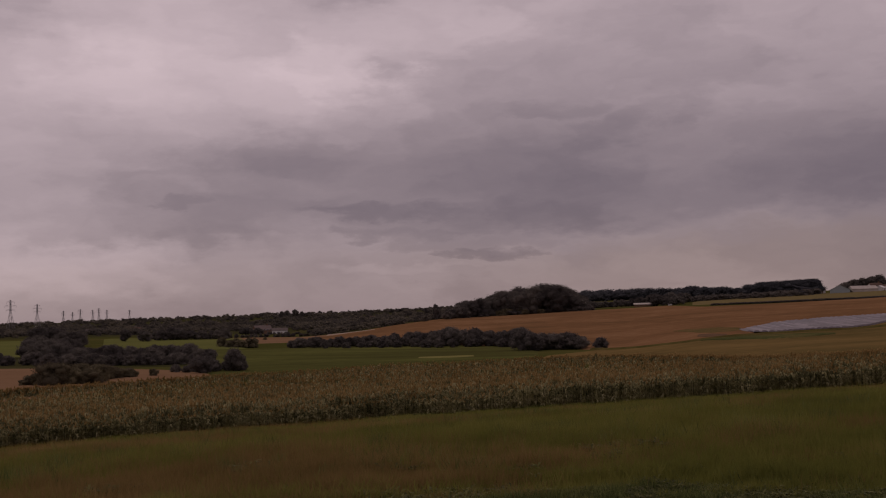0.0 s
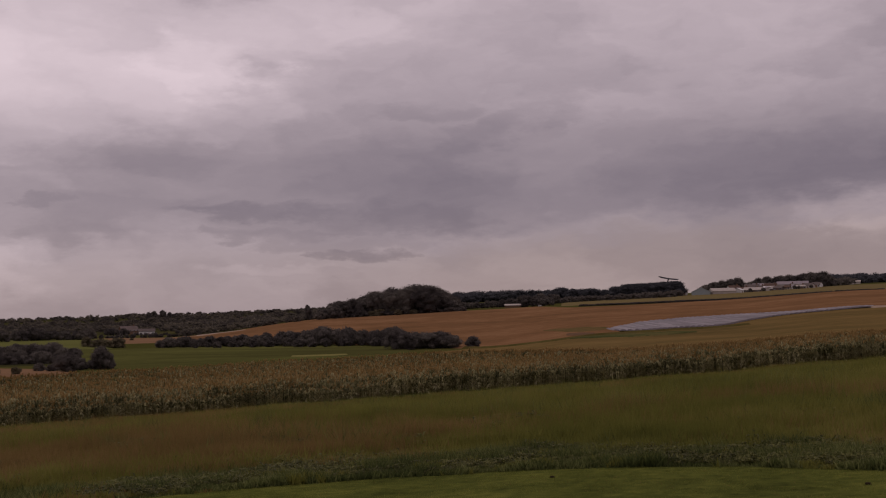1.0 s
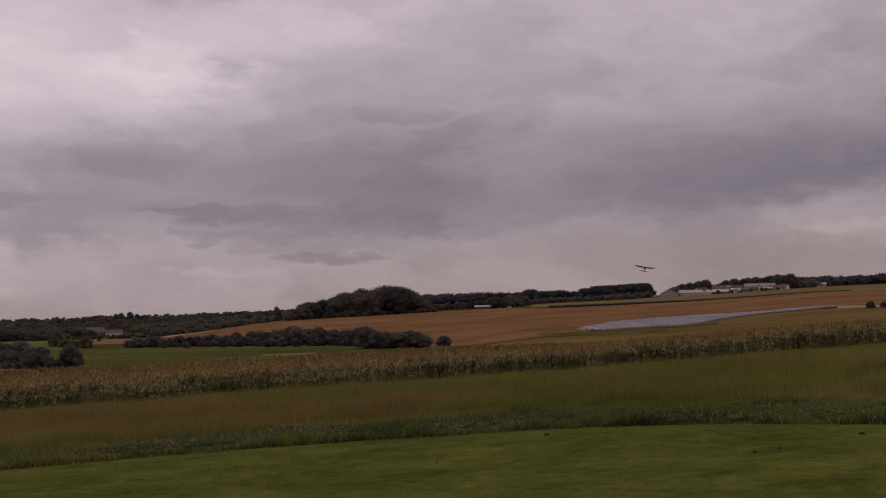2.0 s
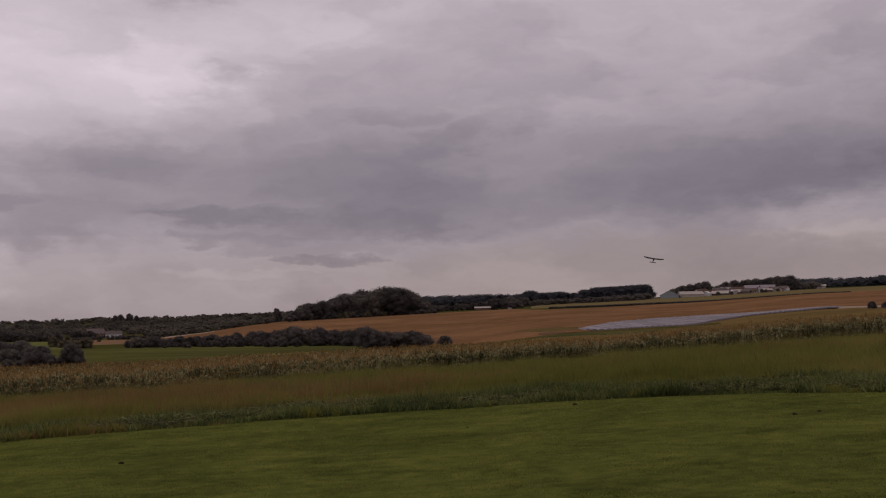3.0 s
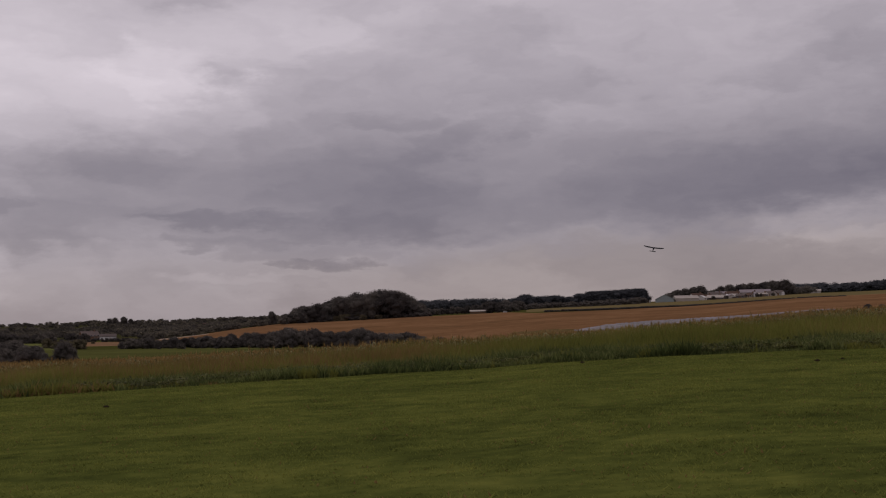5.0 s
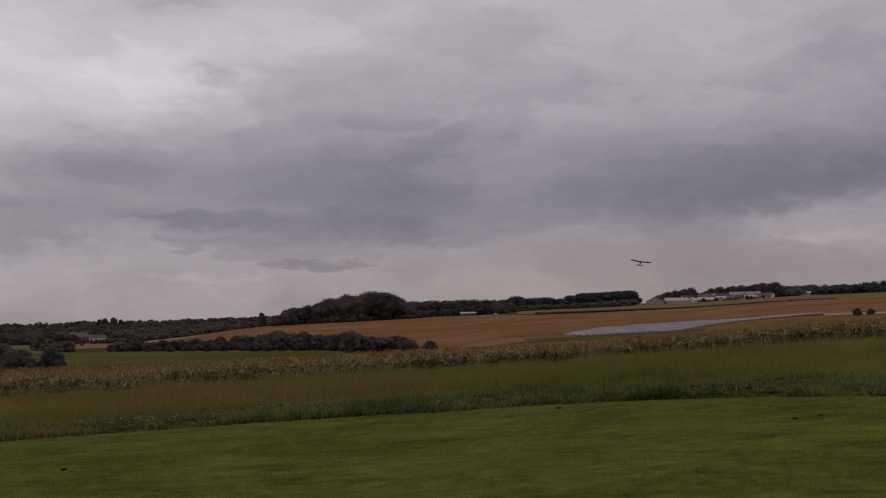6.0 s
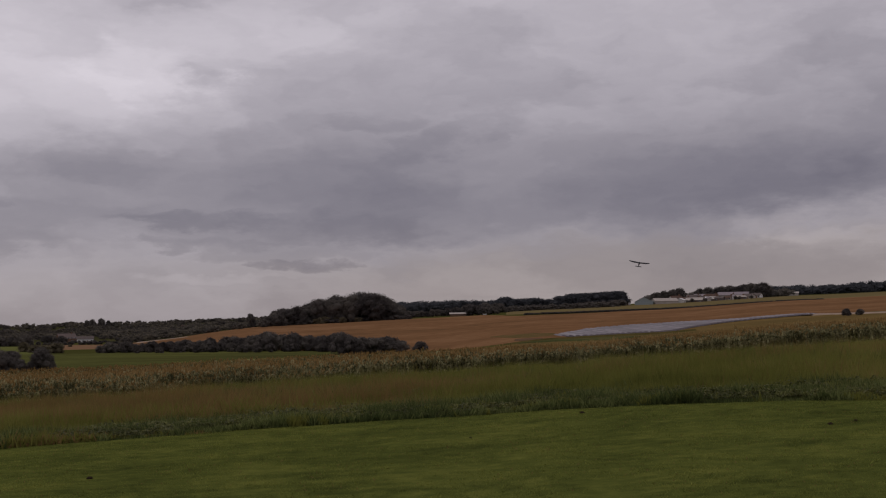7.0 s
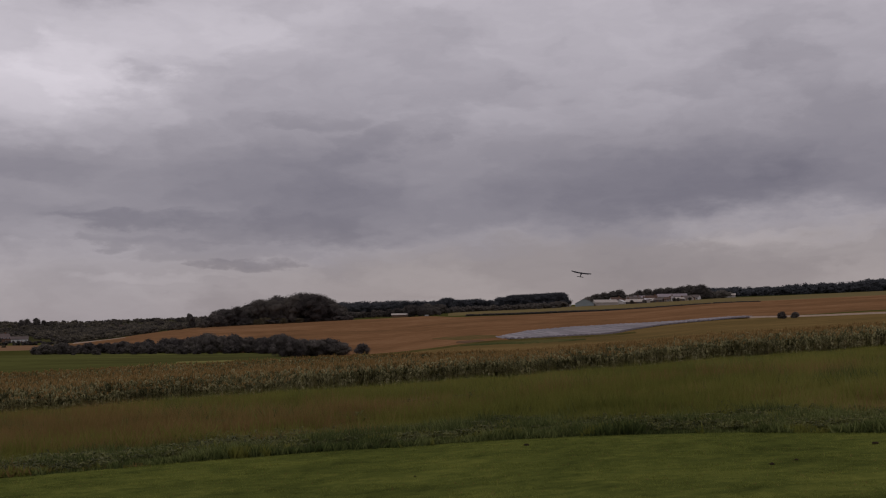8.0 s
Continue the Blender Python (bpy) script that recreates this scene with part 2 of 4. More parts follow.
def height(x, y):
    """The ground's height at a place."""
    x, y = np.asarray(x, float), np.asarray(y, float)
    r, b = np.hypot(x, y), np.degrees(np.arctan2(x, y))
    b = np.where(np.abs(b) > 90, np.sign(b) * (180 - np.abs(b)), b)
    b = np.clip(b, RAYS[0], RAYS[-1])
    lr = np.log1p(r / 25)
    knots = np.log1p(np.array(RINGS) / 25)
    cols = np.array([hermite(lr, knots, h) for h in HEIGHTS])
    k = np.clip(np.searchsorted(RAYS, b) - 1, 0, len(RAYS) - 2)
    rays = np.array(RAYS, float)
    u = (b - rays[k]) / (rays[k + 1] - rays[k])
    u = u * u * (3 - 2 * u) * 0.5 + u * 0.5
    lo = np.take_along_axis(cols, k[None], 0)[0]
    hi = np.take_along_axis(cols, k[None] + 1, 0)[0]
    return lo * (1 - u) + hi * u


def hermite(x, k, v):
    v = np.array(v, float)
    d = np.diff(v) / np.diff(k)
    m = np.r_[d[0], (d[1:] + d[:-1]) / 2, d[-1]]
    i = np.clip(np.searchsorted(k, x) - 1, 0, len(k) - 2)
    h = k[i + 1] - k[i]
    u = np.clip((x - k[i]) / h, 0, 1)
    return (2 * u**3 - 3 * u**2 + 1) * v[i] + (u**3 - 2 * u**2 + u) * h * m[i] + (3 * u**2 - 2 * u**3) * v[i + 1] + (u**3 - u**2) * h * m[i + 1]


def at(bearing, r):
    """The place at a bearing (degrees right of ahead) and a distance."""
    x, y = r * math.sin(radians(bearing)), r * math.cos(radians(bearing))
    return x, y, float(height(np.array([x]), np.array([y]))[0])


def mesh_data(name, verts, faces, mats, index=None, shade=False):
    me = bpy.data.meshes.new(name)
    verts, faces = np.asarray(verts, np.float32), np.asarray(faces, np.int32)
    me.vertices.add(len(verts))
    me.vertices.foreach_set("co", verts.ravel())
    n = faces.shape[1]
    me.loops.add(faces.size)
    me.loops.foreach_set("vertex_index", faces.ravel())
    me.polygons.add(len(faces))
    me.polygons.foreach_set("loop_start", np.arange(0, faces.size, n, dtype=np.int32))
    me.update(calc_edges=True)
    if shade:
        me.polygons.foreach_set("use_smooth", np.ones(len(faces), bool))
    for m in mats:
        me.materials.append(m)
    if index is not None:
        me.polygons.foreach_set("material_index", np.asarray(index, np.int32))
    return me


def mesh_object(name, verts, faces, mat, shade=False):
    return new(name, mesh_data(name, verts, faces, [mat], None, shade))


def grid_faces(nu, nv):
    i = np.arange(nu - 1)[:, None] * nv + np.arange(nv - 1)[None]
    return np.stack([i, i + nv, i + nv + 1, i + 1], -1).reshape(-1, 4)


def ground_sheet():
    b = np.radians(np.arange(0, 360.01, 1.0))
    r = np.r_[0.0, np.expm1(np.linspace(np.log1p(2 / 25), np.log1p(4800 / 25), 150)) * 25]
    B, R = np.meshgrid(b, r, indexing="ij")
    x, y = R * np.sin(B), R * np.cos(B)
    v = np.stack([x, y, height(x, y)], -1).reshape(-1, 3)
    return tagged(mesh_object("ground", v, grid_faces(len(b), len(r)), M_pasture, True), "rolling farmland of rough grass and pasture", "ground", kind="structure")


def field(name, rows, lift, mat, label, nr=24, step=0.5, ragged=0.0, category="field", skirt=True):
    """A field draped on the land between a near and a far border: rows of bearing, near, far."""
    rows = np.array(rows, float)
    b = np.arange(rows[0, 0], rows[-1, 0] + 1e-6, step)
    near, far = np.interp(b, rows[:, 0], rows[:, 1]), np.interp(b, rows[:, 0], rows[:, 2])
    if ragged:
        j = np.array([noise.fractal(Vector((q * 0.9, lift * 9, k)), 1.0, 2.0, 4) for k in (1, 5) for q in b]).reshape(2, -1)
        near, far = near * (1 + ragged * j[0]), far * (1 + ragged * j[1])
    u = np.linspace(0, 1, nr)
    R = near[:, None] * (1 - u) + far[:, None] * u
    B = np.radians(b)[:, None] + 0 * R
    x, y = R * np.sin(B), R * np.cos(B)
    z = height(x, y) + lift
    rim = np.zeros_like(z, bool)
    rim[0], rim[-1], rim[:, 0], rim[:, -1] = True, True, True, True
    z = np.where(rim, z - lift - 0.3, z) if skirt else z
    v = np.stack([x, y, z], -1).reshape(-1, 3)
    return tagged(mesh_object(name, v, grid_faces(len(b), nr), mat, True), label, category, kind="structure")


ground_sheet()
# borders: mown strip against the long grass, long grass against the maize
EDGE = ((-180, 31), (-90, 33), (-50, 32), (-28, 28.0), (-15, 27.5), (-4, 27.8), (6, 27.5), (13, 27.0), (25, 26.2), (40, 27), (90, 31), (180, 32))
FRONT = ((-60, 90), (-31, 87), (-17, 87), (-7, 87), (4, 87), (13, 87.5), (25, 97), (40, 112), (60, 130))
FARCORN = ((-60, 150), (-31, 152), (-18, 190), (-11, 205), (0, 190), (5, 150), (11.5, 117), (19, 114), (26, 120), (40, 135), (60, 150))


def border(line, b):
    return np.interp(b, [p[0] for p in line], [p[1] for p in line])


bb = np.arange(-180, 181, 4.0)
field("mown_strip", [(b, 0.01, border(EDGE, b)) for b in bb], 0.03, M_mown, "short mown grass of a model flying field", nr=40, step=1.0, category="lawn", skirt=False)
bb = np.arange(-60, 61, 4.0)
field("meadow_floor", [(b, border(EDGE, b), border(FRONT, b)) for b in bb], 0.05, M_meadow, "rough ground under long unmown grass", nr=40, step=1.0, category="meadow")
field("pale_patch", [(-9.9, 322, 324), (-9.2, 316, 328), (-8.0, 316, 332), (-7.2, 320, 333), (-6.6, 327, 329)], 0.55, M_hay, "pale worn patch in the pasture", nr=8, step=0.2)
field("maize_soil", [(b, border(FRONT, b), border(FARCORN, b)) for b in bb], 0.05, M_soil, "bare brown soil under the maize", nr=40, step=1.0)
field("valley_field", [(-20.8, 262, 478), (-20, 235, 480), (-16, 230, 480), (-4.2, 230, 440), (-3, 235, 400)], 0.3, M_green, "green pasture in the valley floor")
field("wheat_field", [(-16, 600, 690), (-11.2, 520, 800), (-6.5, 440, 838), (-1, 385, 820), (3, 350, 860), (4.7, 330, 760), (9, 420, 770), (14, 480, 800), (20, 480, 830), (30, 500, 860)], 0.6, M_wheat, "ripe orange-brown cereal field on the slope", nr=40, ragged=0.004)
field("dry_verge", [(-16, 206, 222), (-11, 208, 238), (-6, 206, 250), (-2.5, 203, 262)], 0.42, M_ochre, "dry olive-tan grass between maize and pasture", ragged=0.01)
field("stubble_strip", [(-40, 160, 326), (-31, 158, 324), (-26.5, 175, 310), (-22.7, 196, 286), (-21, 212, 262), (-20, 218, 240)], 0.2, M_stubble, "pale brown stubble strip")
field("stubble_field", [(-22, 615, 840), (-18.3, 592, 830), (-14, 600, 780)], 0.4, M_stubble, "pale brown stubble below the farmhouse")
field("pasture_field", [(-40, 440, 980), (-27.8, 420, 960)], 0.4, M_light, "bright green field between hedges")
field("long_field", [(-26, 480, 980), (-22, 480, 980), (-18.5, 480, 760)], 0.45, M_light, "long bright green field behind the hedges")
field("ochre_field", [(-3.5, 212, 300), (0, 205, 395), (4, 157, 360), (9, 128, 400), (12, 115, 430), (16, 114, 475), (21, 114, 480), (30, 122, 470)], 0.3, M_ochre, "dry yellowish pasture beside the maize", ragged=0.004)
field("green_margin", [(4.6, 334, 337), (6.0, 316, 340), (8, 300, 345), (9.8, 300, 342), (11.4, 318, 326)], 0.55, M_strip, "green weedy field margin", step=0.2, ragged=0.015)
# dark scrub colour, with the shade under the hill wood painted in
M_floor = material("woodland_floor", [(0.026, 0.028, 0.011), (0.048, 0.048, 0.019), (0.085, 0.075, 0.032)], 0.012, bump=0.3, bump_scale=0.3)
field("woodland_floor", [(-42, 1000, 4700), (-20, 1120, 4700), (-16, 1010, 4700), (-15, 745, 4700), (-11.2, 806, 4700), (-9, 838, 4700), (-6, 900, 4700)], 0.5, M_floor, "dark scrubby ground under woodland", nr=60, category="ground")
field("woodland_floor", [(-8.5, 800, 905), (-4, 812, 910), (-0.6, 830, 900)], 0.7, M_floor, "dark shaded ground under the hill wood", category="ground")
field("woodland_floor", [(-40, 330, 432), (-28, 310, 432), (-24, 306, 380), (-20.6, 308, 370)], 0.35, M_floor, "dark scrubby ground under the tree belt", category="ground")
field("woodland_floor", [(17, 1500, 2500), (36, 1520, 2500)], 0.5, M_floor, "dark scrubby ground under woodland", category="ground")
field("weedy_patch", [(3.2, 467, 469), (4.1, 434, 470), (5.3, 404, 462), (6.2, 392, 448), (6.9, 412, 420)], 0.75, M_weedy, "thin weedy cereal with green showing through", nr=10, step=0.15, ragged=0.02)
field("pale_verge", [(-14.8, 742, 764), (-13.7, 737, 756), (-12.8, 737, 751), (-12.0, 740, 748)], 0.9, M_track, "pale dry verge along the cereal field", nr=5, step=0.2, ragged=0.004)
field("bare_patch", [(4.4, 392, 398), (4.8, 372, 408), (5.3, 352, 398), (5.9, 340, 378), (6.2, 352, 364)], 0.85, M_bare, "worn brown earth at the field corner", nr=8, step=0.2, ragged=0.01)
field("field_track", [(-1, 386, 389), (2, 352, 356), (4, 336, 340), (6, 345, 349), (8, 358, 362), (11, 362, 366), (14, 380, 384)], 0.9, M_meadow, "dull rough grass along the field edge", nr=4, step=0.25, ragged=0.006)
field("farm_track", [(19.3, 476, 486), (21, 452, 464), (23, 430, 441), (26, 404, 415), (30, 385, 396)], 0.8, M_track, "pale bare farm track along the cereal field", nr=5, step=0.25, ragged=0.004)
field("airfield", [(4, 840, 1000), (9, 790, 1080), (14, 815, 1120), (20, 845, 1200), (30, 875, 1400)], 0.4, M_air, "pale dry grass of a flat airfield")


# ---- vegetation ----
M_leaf = material("maize_leaf", [(0.10, 0.10, 0.046), (0.23, 0.216, 0.10), (0.42, 0.385, 0.20)], 0.15, rough=0.75, island=0.8, spec=0.05, thin=0.6)
# paler copy of the leaf colour, brightens the shaded foot of the maize
M_leaf_lift = material("lightened_lower_leaf", [(0.22, 0.205, 0.10), (0.40, 0.365, 0.19), (0.60, 0.55, 0.32)], 0.15, rough=0.75, island=0.8, spec=0.05, thin=0.6)
M_tassel = material("maize_tassel", [(0.20, 0.125, 0.046), (0.32, 0.205, 0.078), (0.46, 0.315, 0.135)], 0.15, island=0.5, thin=0.3)
M_blade = material("meadow_blade", [(0.12, 0.132, 0.032), (0.19, 0.192, 0.046), (0.27, 0.25, 0.072)], 0.12, island=0.09, thin=0.4, spread=0.13)
M_straw = material("seed_head", [(0.175, 0.125, 0.046), (0.245, 0.166, 0.064), (0.32, 0.222, 0.092)], 0.12, island=0.12, thin=0.4, spread=0.15)
M_nettle = material("margin_weed", [(0.06, 0.078, 0.028), (0.115, 0.14, 0.046), (0.23, 0.25, 0.09)], 0.3, island=0.35, thin=0.4)
M_dock = material("dock_leaf", [(0.06, 0.064, 0.02), (0.105, 0.112, 0.033), (0.19, 0.19, 0.06)], 0.3, rough=0.7, island=0.5, spec=0.1, thin=0.3)
M_tuft = material("mown_blade", [(0.11, 0.128, 0.032), (0.19, 0.214, 0.05), (0.268, 0.274, 0.064)], 0.6, island=0.10, thin=0.4, stretch=(0.8, 1.2, 1), fine=0.5, fine_scale=3.2, spread=0.15)
M_bark = material("bark", [(0.05, 0.035, 0.025), (0.09, 0.07, 0.05)], 2.0, bump=0.03, bump_scale=5)
M_crown = material("dark_foliage", [(0.085, 0.076, 0.072), (0.135, 0.121, 0.108), (0.195, 0.175, 0.148)], 0.35, rough=0.8, island=0.2, rand=0.3, thin=0.35)
M_shrub = material("scrub_foliage", [(0.10, 0.085, 0.058), (0.155, 0.133, 0.085), (0.225, 0.192, 0.115)], 0.35, rough=0.8, island=0.28, rand=0.25, thin=0.35)

M_wood = material("mixed_foliage", [(0.070, 0.062, 0.058), (0.125, 0.112, 0.095), (0.235, 0.205, 0.145)], 0.022, rough=0.8, island=0.15, thin=0.35, spread=0.14)
# bluish foliage for far woods: distance haze painted into the leaf colour
M_hazy = material("hazy_foliage", [(0.062, 0.064, 0.068), (0.092, 0.096, 0.103), (0.128, 0.132, 0.136)], 0.2, rough=0.8, island=0.2, thin=0.35)

rng = np.random.default_rng(7)



def scatter_template(tv, tf, place, turn, scale):
    """Copies of one small triangle mesh at many places, joined: vertices and faces."""
    c, s = np.cos(turn)[:, None], np.sin(turn)[:, None]
    sx = scale if scale.ndim == 2 else np.repeat(scale[:, None], 3, 1)
    x, y, z = (tv[None, :, k] * sx[:, k, None] for k in range(3))
    v = np.stack([x * c - y * s, x * s + y * c, z], -1) + place[:, None]
    f = tf[None] + (np.arange(len(place)) * len(tv))[:, None, None]
    return v.reshape(-1, 3), f.reshape(-1, 3)


def maize_plant(leaves, stalk_from, seed, broad=1.0, spikes=6):
    """A maize plant 2.1 m high: jointed stalk, arching leaves, tassel."""
    r = random.Random(seed)
    v, f, mi = [], [], []
    k = 0.018 * broad
    for z in (stalk_from, 1.95):
        v += [(k * math.cos(a), k * math.sin(a), z) for a in (0, 2.1, 4.2)]
    for i in range(3):
        j = (i + 1) % 3
        f += [(i, j, 3 + j), (i, 3 + j, 3 + i)]
        mi += [0, 0]
    for n in range(leaves):
        a = n * math.pi + r.uniform(-0.7, 0.7)
        z0 = stalk_from + 0.02 + (1.8 - stalk_from) * (n + 0.5) / leaves
        reach, rise = r.uniform(0.35, 0.6) * broad ** 0.5, r.uniform(0.15, 0.42)
        w = 0.045 * broad
        b = len(v)
        for u, ww in ((0, 0.6), (0.35, 1.0), (0.7, 0.8)):
            px, pz = reach * u, z0 + rise * math.sin(u * 2.6) - 0.28 * u * u
            for sgn in (-1, 1):
                v.append((px * math.cos(a) - sgn * w * ww * math.sin(a), px * math.sin(a) + sgn * w * ww * math.cos(a), pz))
        v.append((reach * math.cos(a), reach * math.sin(a), z0 + rise * math.sin(2.6) - 0.30))
        f += [(b, b + 2, b + 3), (b, b + 3, b + 1), (b + 2, b + 4, b + 5), (b + 2, b + 5, b + 3), (b + 4, b + 6, b + 5)]
        # lower leaves of full-height plants take the lightened colour
        mi += [2 if n < 0.5 * leaves and stalk_from < 0.1 else 0] * 5
    for n in range(spikes):
        a, t = n * 1.05 + r.uniform(0, 0.5), (0.0 if n == 0 else r.uniform(0.08, 0.2))
        b = len(v)
        w = 0.016 * broad
        v += [(-w * math.sin(a), w * math.cos(a), 1.88), (w * math.sin(a), -w * math.cos(a), 1.88), (t * math.cos(a), t * math.sin(a), 2.32 - t * 0.8)]
        f.append((b, b + 1, b + 2))
        mi.append(1)
    return np.array(v), np.array(f), np.array(mi)


def maize_band(count, depth_from, depth_to, leaves, stalk_from, broad, spikes=6, bearing=(-40, 36)):
    V, F, I, base = [], [], [], 0
    for variant in range(4):
        tv, tf, ti = maize_plant(leaves, stalk_from, 30 + variant + leaves * 10, broad, spikes)
        n = count // 4
        b = rng.uniform(*bearing, n)
        front, back = border(FRONT, b), border(FARCORN, b)
        u = rng.uniform(0, 1, n)
        r = np.minimum(front + depth_from + (depth_to - depth_from) * u, back - rng.uniform(0, 2, n))
        x, y = r * np.sin(np.radians(b)), r * np.cos(np.radians(b))
        # drilled rows
        y = y if depth_from > 25 else np.round(y / 0.75) * 0.75 + rng.normal(0, 0.06, n)
        patch = np.array([noise.noise(Vector((p * 0.045, q * 0.045, 3))) for p, q in zip(x, y)])
        tall = 0.94 + 0.10 * patch + rng.normal(0, 0.085, n)
        edge = np.clip((r - front) / 3.0, 0, 1)
        short = np.where(b < -4, 0.55, 0.8)
        tall *= (short + (1 - short) * edge) * np.interp(b, (1, 9), (1.0, 0.88))
        place = np.stack([x, y, height(x, y)], -1)
        v, f = scatter_template(tv, tf, place, rng.uniform(0, 6.3, n), np.stack([np.ones(n), np.ones(n), tall], -1))
        V.append(v), F.append(f + base), I.append(np.tile(ti, n))
        base += len(v)
    ob = new("maize", mesh_data("maize", np.concatenate(V), np.concatenate(F), [M_leaf, M_tassel, M_leaf_lift], np.concatenate(I)))
    return tagged(ob, "tall green maize with brown tassels in dense rows", "maize", kind="stuff")


maize_band(3600, 0, 4.5, 11, 0.0, 1.35, 7)
maize_band(12000, 4.5, 42, 5, 0.75, 1.6, 6)
maize_band(11000, 40, 130, 2, 1.1, 2.2, 15)


def blades(name, n, r_of, keep, tall, wide, lean, mats, label, category, bearing=(-42, 38), seed=1):
    """Many single blades, each a narrow leaning triangle."""
    g = np.random.default_rng(seed)
    b = g.uniform(*bearing, n)
    r = r_of(g, b, n)
    x, y = r * np.sin(np.radians(b)), r * np.cos(np.radians(b))
    ok, mix = keep(x, y, r, b, g)
    x, y, mix = x[ok], y[ok], mix[ok]
    n = len(x)
    h = tall(x, y, g, n)
    w = wide * g.uniform(0.6, 1.4, n)
    a, l, la = g.uniform(0, 6.3, n), lean * g.uniform(0.2, 1, n) * h, g.uniform(0, 6.3, n)
    z = height(x, y) + 0.02
    p = np.stack([x, y, z], -1)
    side = np.stack([np.cos(a) * w, np.sin(a) * w, 0 * w], -1)
    tip = np.stack([np.cos(la) * l, np.sin(la) * l, h], -1)
    v = np.stack([p - side, p + side, p + tip], 1).reshape(-1, 3)
    me = mesh_data(name, v, np.arange(3 * n).reshape(-1, 3), mats, mix)
    ob = new(name, me)
    return tagged(ob, label, category, kind="stuff")


def patchy(x, y, k, seed):
    return np.array([noise.fractal(Vector((p * k, q * k * 1.6, seed)), 0.7, 2.0, 3) for p, q in zip(x, y)])


def meadow_keep(x, y, r, b, g):
    d = r - border(EDGE, b)
    p = patchy(x, y, 0.06, 2.0)
    clump = patchy(x, y, 0.28, 31.0)
    straw = (p + 0.7 * clump + 0.55 * np.exp(-((d - 13) / 8) ** 2) - 0.012 * np.clip(b, -20, 20) + 0.4 * np.exp(-((d - 48) / 14) ** 2) * np.clip((2 - b) / 14, 0, 1) + g.normal(0, 0.22, len(x))) > 0.46
    lush = np.exp(-((d - 27) / 8) ** 2) * np.exp(-((b + 5) / 6) ** 2)
    straw &= g.uniform(0, 1, len(x)) > 1.2 * lush
    weed = (d < 3.2 + 2.4 * patchy(x, y, 0.2, 8.0)) | ((clump - 0.3 * p > 0.5) & (d > 14))
    return np.ones(len(x), bool), np.where(weed, 2, np.where(straw, 1, 0))


def meadow_tall(x, y, g, n):
    r, b = np.hypot(x, y), np.degrees(np.arctan2(x, y))
    d = r - border(EDGE, b)
    return np.interp(d, (0, 1.5, 5, 20, 32, 50, 60), (0.08, 0.2, 0.5, 0.7, 0.5, 0.3, 0.25)) * g.uniform(0.7, 1.15, n) * (1 + 0.85 * patchy(x, y, 0.32, 4.0)).clip(0.35, 1.5)


blades("meadow_grass", 400000, lambda g, b, n: border(EDGE, b) + (border(FRONT, b) - border(EDGE, b)) * g.uniform(0, 1, n) ** 1.35,
       meadow_keep, meadow_tall, 0.014, 0.6, [M_blade, M_straw, M_nettle], "long unmown meadow grass with brown seed heads and dark weeds", "grass", seed=3)
blades("mown_grass", 180000, lambda g, b, n: 6.5 + (border(EDGE, b) - 6.4) * g.uniform(0, 1, n) ** 0.75,
       lambda x, y, r, b, g: (np.ones(len(x), bool), (g.uniform(0, 1, len(x)) < 0.03).astype(int)),
       lambda x, y, g, n: g.uniform(0.018, 0.04, n) * (1 + 0.7 * patchy(x, y, 0.8, 6.0)).clip(0.4, 2), 0.012, 1.8, [M_tuft, M_straw], "closely mown lawn grass with a few dry stalks", "grass", seed=4)


blades("margin_weeds", 120000, lambda g, b, n: border(EDGE, b) + g.gamma(1.6, 1.3, n) - 0.15,
       lambda x, y, r, b, g: (patchy(x, y, 0.35, 11.0) > -0.25, np.where(patchy(x, y, 0.5, 14.0) > 0.25, np.where((b < -12) & (g.uniform(0, 1, len(x)) < 0.35), 2, 1), 0)),
       lambda x, y, g, n: g.uniform(0.06, 0.24, n) * (1 + 1.3 * patchy(x, y, 0.45, 12.0)).clip(0.3, 2.6), 0.026, 0.9, [M_nettle, M_blade, M_straw], "leafy dark weeds along the mowing edge", "weeds", seed=9)
blades("meadow_tussocks", 60000, lambda g, b, n: border(EDGE, b) + 4 + 48 * g.uniform(0, 1, n),
       lambda x, y, r, b, g: (patchy(x, y, 0.22, 21.0) > 0.22, np.where((b < -11) & (g.uniform(0, 1, len(x)) < 0.5), 2, np.where(patchy(x, y, 0.1, 24.0) > 0.1, 1, 0))),
       lambda x, y, g, n: g.uniform(0.45, 0.85, n), 0.02, 1.0, [M_blade, M_nettle, M_straw], "broad-leaved green tussocks in the meadow", "grass", seed=10)


